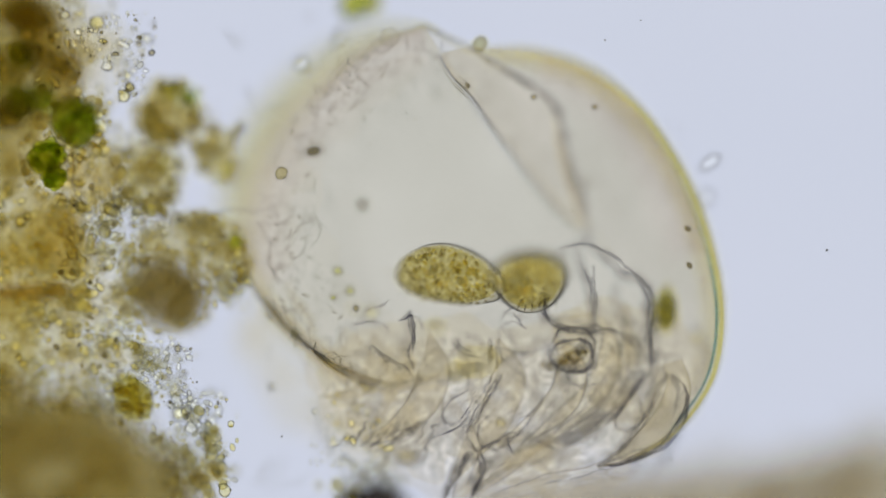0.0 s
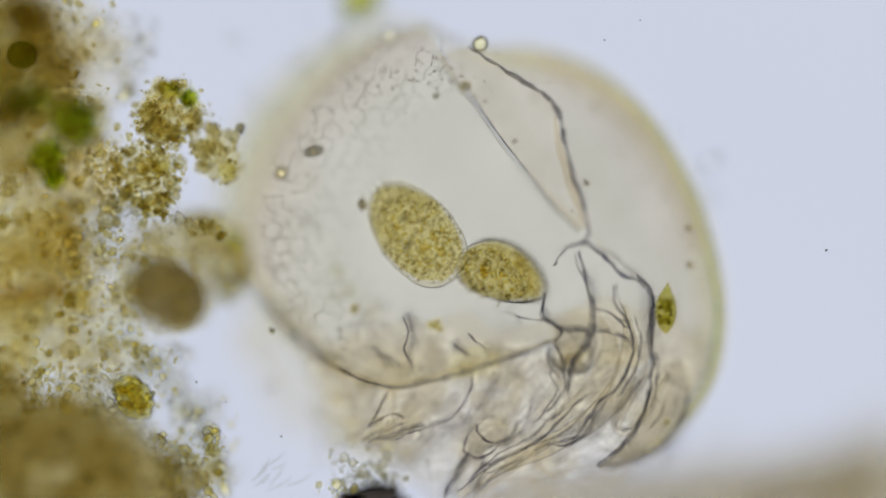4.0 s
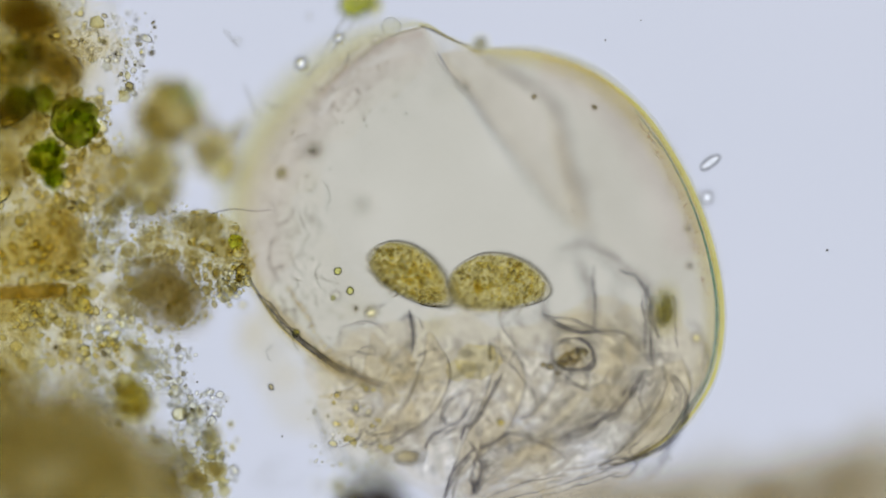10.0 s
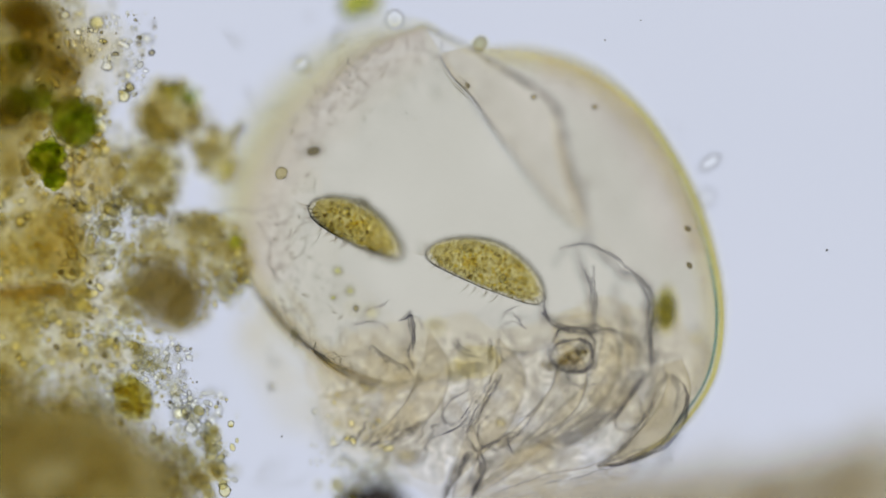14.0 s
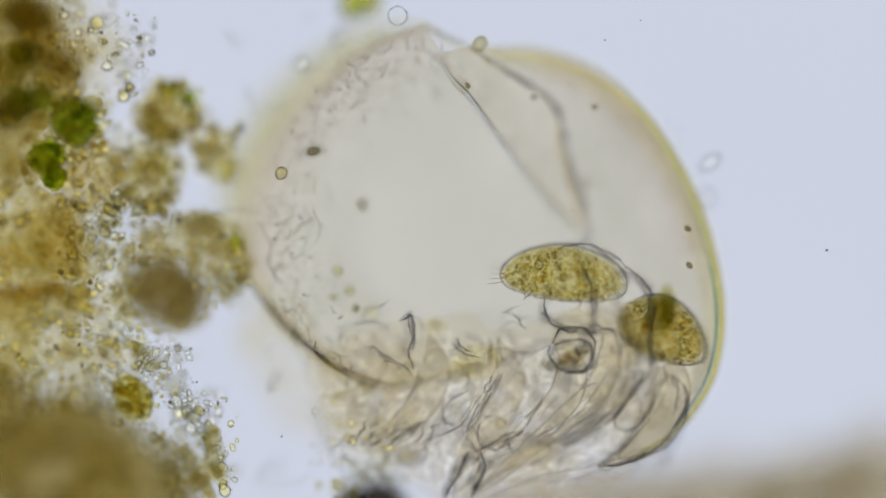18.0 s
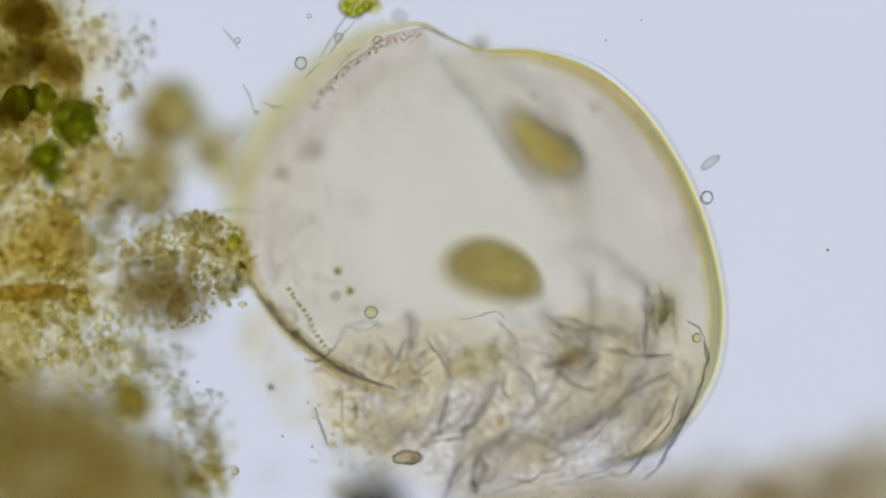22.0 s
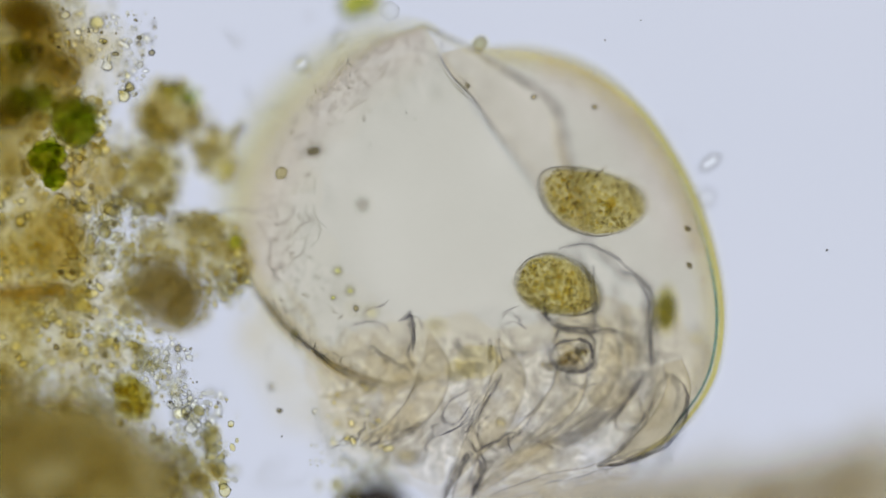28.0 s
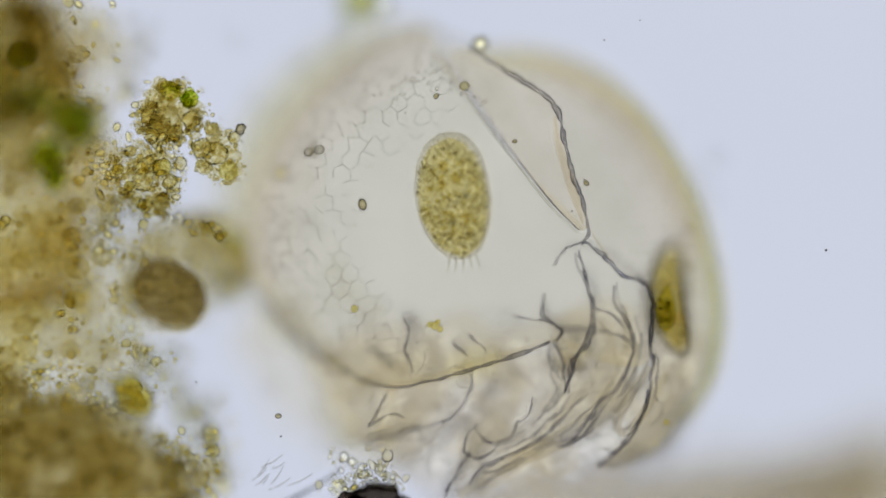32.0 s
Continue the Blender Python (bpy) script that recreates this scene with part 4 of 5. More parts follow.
# pinkish granules along the upper margin
line = smooth_line([P(742, 62, -50), P(700, 72, -50), P(660, 92, -52), P(620, 122, -56), P(585, 152, -60), P(550, 190, -66)], 4)
v, f = grains([p + Vector((RNG.normal() * 4, RNG.normal() * 4, RNG.normal() * 8)) * U for p in line for k in range(2)], RNG.uniform(1.4, 3.2, 2 * len(line)), 1)
tagged(link("granules", v, f, M_PINK, shell, "tiny pinkish granules along the margin"), kind="stuff")
for k in range(8):
    x, y, n = RNG.uniform(1132, 1192), RNG.uniform(500, 540), RNG.uniform(45, 95)
    seta([(x, y), (x + RNG.uniform(-6, 8), y + n * 0.5), (x + RNG.uniform(-12, 10), y + n)], RNG.uniform(3.0, 5.0), False, LIMB_C, RNG.uniform(-25, 25))
# beads along the ventral rim
line = smooth_line([P(512, 512, -30), P(528, 535, -28), P(548, 566, -24), P(562, 596, -22), P(584, 618, -20)], 9.0)
for k, p in enumerate(line):
    v, f = lump_mesh(RNG.uniform(4.0, 6.0), RNG.uniform(2.6, 4.0), 3.4, 0.16, 2.0, 2, k)
    turn = Matrix.Translation(p + Vector((RNG.uniform(-1.5, 1.5), RNG.uniform(-1.5, 1.5), RNG.uniform(-8, 8))) * U) @ pose(0, 0, 0, 0, 0, RNG.uniform(5, 50))
    link("bead", [turn @ Vector(q) for q in v], f, M_BEAD, shell, "amber bead of the rim")

# ---- the two ciliates ----
def swim(x, y, z, heading, pitch, turn):
    """Pose of a ciliate: its place, the way its front points, how far that dips, and how far it has turned on its side."""
    return Matrix.Translation(P(x, y, z)) @ pose(0, 0, 0, 0, 0, heading) @ pose(0, 0, 0, 0, pitch, 0) @ pose(0, 0, 0, -turn, 0, 0)


def ciliate(label, seed, arch):
    c = thing("ciliate", (0, 0, 0), label, "ciliate", "ciliates in the shell")
    rng = np.random.RandomState(seed)
    v, f = BALLS[4]
    out = []
    for x, y, z in v:
        w = 70 * (1 + (0.14 * x ** 3 if x > 0 else -0.06 * x * x) + 0.14 * x ** 4)
        h = (1 - 0.16 * abs(x) + 0.14 * x ** 4) * (42 if z > 0 else 34)
        dent = 18 * math.exp(-((x - 0.45) ** 2) * 8 - (y - 0.3) ** 2 * 6) * max(0.0, -z)
        q = Vector((x * 114, y * w, z * h + arch * (0.5 - x * x) + dent))
        n = 1 + 0.02 * noise.noise(Vector((x, y, z)) * 4 + Vector((seed, 0, 0))) + 0.010 * noise.noise(Vector((x, y, z)) * 14)
        out.append(q * n * U)
    link("body", out, f, M_BODY, c, "clear granular pellicle")
    v2, f2 = lump_mesh(103, 62, 30, 0.08, 2.4, 4, seed * 1.3)
    link("endoplasm", [Vector(q) + Vector((-3 * U, 0, (2 + arch * (0.5 - (q[0] / (114 * U)) ** 2)) * U)) for q in v2], f2, M_ENDO, c, "yellow-olive cell contents")

    def inside(n, k, lo=0.3):
        p = rng.normal(size=(n, 3))
        p /= np.linalg.norm(p, axis=1)[:, None]
        p *= rng.uniform(lo, 1, (n, 1)) ** 0.34 * k
        return np.stack([p[:, 0] * 112, p[:, 1] * 67 * (1 + 0.10 * p[:, 0]), p[:, 2] * 37 * (1 - 0.2 * abs(p[:, 0])) + arch * (0.5 - p[:, 0] ** 2)], 1) * U

    a, b = grains(inside(620, 0.97), rng.uniform(1.5, 3.4, 620), 1, 0.25, 0.06)
    tagged(link("granules", a, b, M_GRANC, c, "clear refractive granules"), kind="stuff")
    a, b = grains(inside(260, 0.85, 0.0) - np.array((8 * U, 0, 0)), rng.uniform(1.4, 3.2, 260), 2, 0.25, 0.06)
    tagged(link("yellow_granules", a, b, M_GRAN, c, "yellow food granules"), kind="stuff")
    a, b = grains(inside(300, 0.97), rng.uniform(1.6, 3.8, 300), 1)
    tagged(link("dark_granules", a, b, M_GRAND, c, "dark olive granules"), kind="stuff")
    for k in range(6):
        p = inside(1, 0.7, 0.0)[0]
        v2, f2 = lump_mesh(*(rng.uniform(6, 10, 3)), 0.15, 2.0, 2, seed + k)
        link("food_vacuole", [Vector(q) + Vector(p) for q in v2], f2, M_FOOD if k % 3 else M_CLEAR, c, "round food vacuole")
    # membranelles round the front, cirri under the body, bristles at the tail
    for k in range(26):
        t = k / 25
        a = radians(-30 + 150 * t)
        base = Vector((108 * math.cos(a), 66 * math.sin(a), -4)) * U
        tip = base * (1.035 + 0.02 * math.sin(k * 2.1)) + Vector((4, 0, -8 + rng.uniform(-4, 4))) * U
        m, n = tube_mesh([base * 0.97, base.lerp(tip, 0.5) + Vector((0, 0, 2 * U)), tip], [1.0, 0.8, 0.4], 4)
        link("membranelle", m, n, M_CILIA, c)
    for k in range(18):
        x, y = rng.uniform(-95, 85), rng.uniform(-45, 45)
        base = Vector((x, y, -26 * math.sqrt(max(0.05, 1 - (x / 114) ** 2 - (y / 70) ** 2)))) * U
        way = Vector((rng.uniform(-14, 2), rng.uniform(-9, 9), -rng.uniform(12, 22))) * U
        m, n = tube_mesh([base, base + way * 0.5 + Vector((2 * U, 0, 0)), base + way], [1.3, 1.0, 0.4], 4)
        link("cirrus", m, n, M_CILIA, c)
    for k in range(5):
        y = -24 + 12 * k
        base = Vector((-106, y, -4)) * U
        m, n = tube_mesh([base, base + Vector((-14, y * 0.15, -3)) * U, base + Vector((-28, y * 0.3 + 3, -5)) * U], [1.6, 1.2, 0.4], 4)
        link("cirrus", m, n, M_CILIA, c)
    return c


ciliate_a = ciliate("yellow-olive granular oval ciliate swimming in the shell", 3, 14.0)
ciliate_b = ciliate("yellow-brown granular oval ciliate swimming behind another", 11, 20.0)

# ---- detritus ----
def clump(name, label, category, lumps, mat, grit, spread, gsize=(2.5, 6.5), gmat=None, rough=0.32, group=""):
    """A flock of lumps (x, y, z, rx, ry, rz) with loose grit in and around it."""
    x, y, z = lumps[0][:3]
    c = thing(name, P(x, y, z), label, category, group)
    for k, (lx, ly, lz, rx, ry, rz) in enumerate(lumps):
        for s in range(9):
            big = 0.85 if s == 0 else RNG.uniform(0.28, 0.55)
            d = Vector(RNG.normal(size=3)).normalized() * (0 if s == 0 else RNG.uniform(0.4, 0.95))
            v, f = lump_mesh(rx * big, ry * big, rz * big, rough, 2.4, 4 if s == 0 else 3, lx * 0.37 + k + 7.3 * s)
            at = P(lx + d.x * rx, ly + d.y * ry, lz + d.z * rz)
            link("lump", [Vector(q) + at for q in v], f, mat, c)
    if grit:
        cs, n = [], len(lumps)
        for k in range(grit):
            lx, ly, lz, rx, ry, rz = lumps[RNG.randint(n)]
            d = RNG.normal(size=3)
            d /= np.linalg.norm(d)
            s = RNG.uniform(0.75, 1.0 + spread)
            cs.append(P(lx + d[0] * rx * s, ly + d[1] * ry * s, lz + d[2] * rz * s))
        rr = RNG.uniform(gsize[0], gsize[1], grit) * RNG.choice([0.5, 0.8, 1.1, 1.9], grit)
        v, f = grains(cs, rr, 1, 0.5, 0.28)
        tagged(link("grit", v, f, gmat or M_GRIT, c, "loose grit"), kind="stuff")
    return c


def cell(name, label, category, x, y, z, rx, ry, rz, mat, turn=0.0, rough=0.05, level=3, group=""):
    c = tagged(link(name, *lump_mesh(rx, ry, rz, rough, 2.0, level, x * 0.11), mat), label, category, group)
    c.matrix_basis = Matrix.Translation(P(x, y, z)) @ pose(0, 0, 0, 0, 0, turn)
    return c


def within(x, y, poly):
    hit = False
    for (x0, y0), (x1, y1) in zip(poly, poly[1:] + poly[:1]):
        if (y0 > y) != (y1 > y) and x < x0 + (y - y0) * (x1 - x0) / (y1 - y0):
            hit = not hit
    return hit


def heap(name, label, poly, z0, z1, r, layers, mat, crumbs, csize, cmat=None, group=""):
    """A crumbly flock over an uneven patch: overlapping lumps, with crumbs in it and thickly along its edge."""
    mx, my = sum(q[0] for q in poly) / len(poly), sum(q[1] for q in poly) / len(poly)
    c = thing(name, P(mx, my, z0), label, "detritus", group)
    xs, ys = [q[0] for q in poly], [q[1] for q in poly]
    step = r * math.sqrt(math.pi / layers)
    k = 0
    y = min(ys)
    while y < max(ys):
        x = min(xs)
        while x < max(xs):
            a, b = x + RNG.uniform(-0.5, 0.5) * step, y + RNG.uniform(-0.5, 0.5) * step
            x += step
            if not within(a, b, poly):
                continue
            out = sum(not within(a + 0.8 * r * math.cos(w), b + 0.8 * r * math.sin(w), poly) for w in (0, 1.05, 2.1, 3.14, 4.19, 5.24))
            q = r * RNG.uniform(0.75, 1.2) * (1.0 - 0.09 * out)
            k += 1
            v, f = lump_mesh(q, q * RNG.uniform(0.8, 1.15), q * 0.7, 0.42, 2.6, 3, k * 1.37 + mx)
            at = P(a, b, RNG.uniform(z0, z1))
            link("lump", [Vector(p) + at for p in v], f, mat, c)
        y += step
    cs = []
    while len(cs) < crumbs:
        if len(cs) % 5 < 3:
            i = RNG.randint(len(poly))
            (x0, y0), (x1, y1), t = poly[i], poly[(i + 1) % len(poly)], RNG.uniform()
            a, b = x0 + (x1 - x0) * t + RNG.normal() * r * 0.42, y0 + (y1 - y0) * t + RNG.normal() * r * 0.42
        else:
            a, b = RNG.uniform(min(xs), max(xs)), RNG.uniform(min(ys), max(ys))
            if not within(a, b, poly):
                continue
        cs.append(P(a, b, RNG.uniform(z0 - 15, z1 + 15)))
    v, f = grains(cs, RNG.uniform(csize[0], csize[1], crumbs) * RNG.choice([0.6, 1.0, 1.4], crumbs), 1, 0.45, 0.3)
    tagged(link("grit", v, f, cmat or M_CRUMB, c, "fine brown crumbs"), kind="stuff")
    return c


FLOCK = "clumps of detritus"
clump("detritus_bank", "dark brown bank of decayed plant matter", "detritus",
      [(10, 60, -120, 95, 90, 120), (-30, 160, -60, 90, 90, 120), (60, 20, -140, 70, 50, 90), (20, 250, -100, 75, 80, 100), (90, 130, -160, 60, 70, 80)], M_BROWND, 260, 0.15, group=FLOCK)
clump("detritus_bank", "brown bank of decayed plant matter with grit", "detritus",
      [(30, 400, -60, 110, 80, 100), (10, 500, -30, 110, 80, 90), (60, 580, -60, 100, 80, 80), (100, 440, -120, 70, 90, 60), (-20, 620, 0, 90, 80, 90)], M_BROWN, 480, 0.2, group=FLOCK)
heap("detritus_bank", "grey-brown bank of decayed matter lying out of focus",
     [(-60, 640), (0, 664), (68, 711), (156, 700), (198, 721), (247, 764), (284, 796), (307, 836), (327, 870), (358, 915), (345, 960), (-60, 960)], 285, 400, 44, 6.0, M_GREY,
     900, (2.5, 6.5), group=FLOCK)
heap("detritus_flock", "thin layer of brown crumbs over the detritus",
     [(-20, 300), (120, 280), (200, 330), (215, 480), (180, 640), (60, 690), (-20, 660)], 120, 205, 20, 0.25, M_FLOCK, 260, (1.8, 5.5), group=FLOCK)
heap("detritus_flock", "thin layer of brown crumbs over the algae",
     [(-20, -20), (90, -20), (150, 60), (130, 170), (180, 270), (60, 300), (-20, 280)], 120, 205, 20, 0.15, M_FLOCK, 120, (1.8, 5.0), group=FLOCK)
heap("detritus_flock", "grey-brown crumbly flock floating in water",
     [(240, 198), (281, 146), (333, 151), (365, 208), (323, 234), (318, 255), (271, 255), (250, 229)], 150, 200, 19, 3.2, M_FLOCK, 420, (1.6, 4.6), group=FLOCK)
heap("detritus_flock", "loose brown granular flock floating in water",
     [(193, 276), (229, 266), (292, 266), (312, 292), (307, 338), (292, 385), (229, 354), (208, 323)], 140, 190, 20, 2.4, M_FLOCK, 460, (1.6, 4.6), group=FLOCK)
heap("detritus_flock", "thin pale flock beside the shell",
     [(333, 229), (380, 219), (417, 250), (427, 307), (396, 318), (365, 307), (344, 271)], 175, 210, 13, 2.0, M_FLOCK, 170, (1.4, 4.0), group=FLOCK)
heap("detritus_flock", "brown granular flock leaning on the shell",
     [(215, 440), (270, 400), (340, 385), (385, 385), (430, 420), (440, 470), (420, 520), (390, 520), (370, 500), (330, 460), (240, 470)], -40, 20, 22, 2.2, M_HAZE, 480, (1.8, 5.0), group=FLOCK)
clump("detritus_flock", "pale granular flock of fine grit", "detritus",
      [(130, 600, -20, 60, 80, 50), (120, 440, 10, 50, 80, 40), (190, 520, -30, 50, 70, 40), (210, 640, -10, 50, 40, 40), (170, 300, 0, 50, 60, 40)], M_PALE, 420, 0.5, group=FLOCK)
clump("detritus_flock", "pale hazy flock of fine grit", "detritus", [(150, 130, 20, 90, 90, 40), (180, 320, 30, 70, 70, 40)], M_PALE, 90, 0.3, group=FLOCK)
clump("detritus_flock", "small brown flock with grit", "detritus", [(368, 835, 10, 28, 22, 20), (350, 850, 10, 18, 16, 14)], M_FLOCK, 30, 0.3, group=FLOCK)
clump("detritus_haze", "pale brown haze under the shell", "detritus", [(560, 700, -200, 90, 70, 30), (480, 610, -210, 70, 80, 30), (640, 770, -210, 80, 50, 30)], M_PALE, 0, 0)
clump("detritus_haze", "pale haze of slime behind the detritus", "detritus", [(90, 120, -200, 130, 120, 40), (80, 300, -220, 120, 150, 40), (70, 480, -210, 110, 150, 40)], M_PALE, 0, 0)
clump("detritus_bank", "pale brown bank far out of focus", "detritus",
      [(900, 905, -372, 120, 60, 34), (1010, 890, -370, 130, 60, 34), (1150, 872, -372, 120, 60, 34), (1290, 872, -372, 120, 66, 34), (1420, 858, -370, 120, 74, 34), (1540, 838, -370, 100, 84, 34),
       (1490, 892, -374, 120, 60, 34), (1220, 900, -372, 120, 50, 34), (1350, 900, -372, 120, 50, 34), (1590, 880, -370, 90, 80, 34)], M_TAN, 0, 0, group=FLOCK)



def scatter(name, label, boxes, mat, size):
    """Loose single grains in boxes (x0, y0, x1, y1, z0, z1, how many)."""
    cs, rr = [], []
    for x0, y0, x1, y1, z0, z1, n in boxes:
        for k in range(round(1.4 * n)):
            cs.append(P(RNG.uniform(x0, x1), RNG.uniform(y0, y1), RNG.uniform(z0, z1)))
            rr.append(RNG.uniform(*size) * RNG.choice([0.45, 0.7, 1.0, 1.8]))
    v, f = grains(cs, rr, 2, 0.5, 0.15)
    return tagged(link(name, v, f, mat), label, "grit", kind="stuff")


scatter("clear_grit", "clear shiny grains scattered in the water", [(150, 30, 270, 120, 0, 70, 18), (215, 120, 255, 175, 0, 60, 6), (110, 20, 150, 120, 0, 60, 14),
        (245, 610, 335, 690, -20, 60, 46), (300, 690, 390, 800, -20, 70, 70), (140, 340, 300, 420, 0, 160, 60), (90, 330, 200, 480, 0, 80, 50),
        (300, 380, 400, 420, 100, 190, 24), (380, 470, 430, 530, -20, 40, 40), (150, 640, 280, 740, 120, 190, 40), (235, 615, 275, 655, 60, 90, 26)]
        + [(150 + 24 * k, 690 + 19 * k - 22, 176 + 24 * k, 712 + 19 * k + 4, 20, 190, 16) for k in range(9)], M_GRITC, (2.2, 5.4))
scatter("clear_grit", "round glassy grains along the bank", [(292 + 11 * k, 672 + 19 * k, 330 + 11 * k, 700 + 19 * k, -40, 110, 10) for k in range(9)]
        + [(160, 335, 250, 400, 20, 110, 50), (100, 390, 200, 470, 10, 110, 36), (232, 612, 300, 668, 20, 100, 30), (150, 480, 230, 640, 20, 120, 40), (170, 645, 240, 700, 20, 100, 24)], M_GRITC, (2.0, 5.2))
scatter("clear_grit", "tiny clear grains scattered in the water", [(545, 690, 660, 830, -60, 70, 90), (585, 790, 690, 840, 150, 200, 16), (150, 20, 280, 110, -20, 80, 90), (205, 100, 260, 175, 0, 70, 34),
        (300, 680, 400, 830, -10, 90, 90), (230, 600, 350, 690, 0, 90, 60), (110, 330, 330, 420, -10, 120, 120)], M_GRITC, (1.3, 3.2))
scatter("dark_grit", "tiny dark grains scattered in the water", [(150, 25, 275, 110, 0, 80, 30), (210, 110, 255, 170, 0, 60, 12), (60, 0, 150, 120, -10, 70, 26), (300, 690, 400, 860, 0, 90, 26),
        (120, 330, 320, 400, 0, 120, 40), (100, 440, 220, 660, 0, 120, 40), (280, 610, 350, 720, 0, 90, 14)], M_SPORE, (1.4, 3.4))
scatter("fine_grit", "fine yellowish grit all over the detritus", [(0, 330, 330, 470, 120, 210, 40), (0, 640, 220, 730, 130, 215, 70), (0, 330, 130, 660, -40, 60, 200),
        (100, 400, 260, 640, -40, 200, 200), (60, 180, 180, 340, 0, 190, 70), (0, 0, 150, 200, -40, 60, 90), (200, 600, 320, 720, 60, 200, 60),
        (330, 395, 400, 420, 150, 200, 30), (340, 700, 420, 860, 0, 200, 30), (0, 0, 210, 330, 130, 215, 70), (0, 330, 260, 640, 120, 215, 90)], M_GRIT, (2.0, 4.8))
scatter("clear_grit", "clear grains on the dark cysts", [(585, 838, 720, 872, 170, 215, 70), (610, 820, 690, 850, 160, 210, 24), (580, 790, 690, 840, 150, 205, 20)], M_GRITC, (2.0, 5.0))
scatter("brown_grit", "brown grains scattered in the water", [(40, 650, 140, 730, 120, 200, 70), (280, 760, 390, 882, 120, 200, 80), (300, 780, 400, 882, 0, 60, 50),
        (170, 240, 320, 380, 150, 200, 90), (340, 420, 440, 520, -20, 30, 60), (560, 850, 640, 882, 100, 180, 24), (570, 680, 700, 830, -20, 40, 20)], M_GRIT, (2.5, 5.5))

# ---- algae, cysts and single cells ----
ALG = "round green algae"
def alga(label, x, y, z, rx, ry, mat, n, gmat):
    """A lumpy alga full of small grains."""
    c = cell("green_alga", label, "alga", x, y, z, rx, ry, rx * 0.7, mat, x % 50, 0.26, 4, group=ALG)
    q = RNG.normal(size=(n, 3))
    q = q / np.linalg.norm(q, axis=1)[:, None] * RNG.uniform(0.3, 1.06, (n, 1)) ** 0.5 * np.array((rx, ry, rx * 0.7))
    v, f = grains([c.matrix_basis @ (Vector(p) * U) for p in q], RNG.uniform(3.0, 7.5, n) * RNG.choice([0.6, 1.0, 1.3], n), 2, 0.3, 0.08)
    tagged(link("pigment", v, f, gmat, c, "green granules"), kind="stuff")
    return c


alga("dark green round alga in the detritus", 135, 217, 0, 42, 44, M_GREEND, 110, M_GREENG)
alga("dull green round alga in the detritus", 35, 182, -60, 30, 30, M_GREEND, 30, M_GREENG)
alga("dull green round alga in the detritus", 76, 175, -60, 26, 26, M_GREEND, 30, M_GREENG)
alga("bright green lumpy alga in the detritus", 83, 278, 45, 31, 29, M_GREEN, 90, M_GREENG)
alga("bright green lumpy alga in the detritus", 96, 316, 70, 20, 19, M_GREEN, 40, M_GREENG)
heap("detritus_flock", "brown crumbs round the green algae",
     [(90, 190), (120, 165), (175, 170), (190, 215), (175, 260), (130, 300), (60, 335), (40, 290), (50, 250)], -30, 60, 17, 0.9, M_FLOCK, 260, (1.6, 4.4), group=FLOCK)
cell("green_alga", "olive round alga in the detritus", "alga", 38, 97, 155, 27, 25, 20, M_GREEND, group=ALG)
alga("small bright green alga in the flock", 335, 175, 195, 15, 15, M_GREEN, 16, M_GREENG)
alga("small dull green alga in the flock", 301, 162, 195, 17, 16, M_OLIVEP, 16, M_GREENG)
for x, y, r, m in ((290, 213, 27, M_BROWND), (282, 222, 20, M_BROWND), (338, 212, 18, M_CRUMB), (262, 205, 15, M_CRUMB), (268, 240, 14, M_CRUMB), (308, 236, 15, M_CRUMB), (374, 228, 12, M_CRUMB),
                   (380, 272, 22, M_CRUMB), (356, 262, 17, M_CRUMB), (360, 296, 15, M_CRUMB), (414, 244, 11, M_CRUMB), (425, 228, 10, M_SPORE), (286, 296, 17, M_YELLOW), (252, 318, 20, M_CRUMB),
                   (262, 290, 14, M_CRUMB), (228, 330, 10, M_YELLOW), (300, 322, 13, M_CRUMB), (288, 350, 11, M_CRUMB), (230, 268, 11, M_CRUMB), (208, 300, 10, M_YELLOW), (318, 290, 13, M_CRUMB)):
    cell("brown_cell", "round brown granular cell in the flock", "cell", x, y, 192 + 10 * math.sin(x), r, r * 0.9, r * 0.8, m, x % 90, 0.34, 3, group="round brown cells")
cell("green_alga", "small green alga on the flock", "alga", 417, 428, 0, 14, 14, 12, M_GREEN, group=ALG)
alga("olive lumpy alga above the shell", 636, 2, -90, 38, 26, M_OLIVE, 50, M_GREENG)
cell("yellow_alga", "small yellow alga beside a green one", "alga", 664, 16, -80, 15, 10, 9, M_OLIVEP, 20, 0.2)
yalga = cell("yellow_alga", "yellow granular alga on the detritus", "alga", 236, 704, 112, 42, 32, 22, M_YELLOW, -48, 0.22, 4)
q = RNG.normal(size=(60, 3))
q = q / np.linalg.norm(q, axis=1)[:, None] * RNG.uniform(0.2, 1.0, (60, 1)) ** 0.4 * np.array((38, 28, 18))
v, f = grains([yalga.matrix_basis @ (Vector(p) * U) for p in q], RNG.uniform(4, 8, 60), 2, 0.25, 0.06)
tagged(link("pigment", v, f, M_YELLOW, yalga, "yellow granules"), kind="stuff")
cell("yellow_alga", "yellow round alga on the detritus", "alga", 148, 540, 0, 15, 14, 12, M_YELLOW, 0, 0.1)
cell("yellow_alga", "yellow round alga on the detritus", "alga", 266, 367, 0, 13, 13, 12, M_YELLOW, 0, 0.1)
cell("brown_spore", "small brown spore on the detritus", "spore", 128, 172, 0, 11, 10, 9, M_BROWND)
tagged(link("plant_fibre", *tube_mesh(smooth_line([P(-30, 521, -30), P(20, 519, -28), P(70, 517, -20), P(122, 514, -16)]), [12, 14, 13, 15, 11], 12, 0.8), M_ORANGE), "orange-brown piece of plant fibre", "fibre")
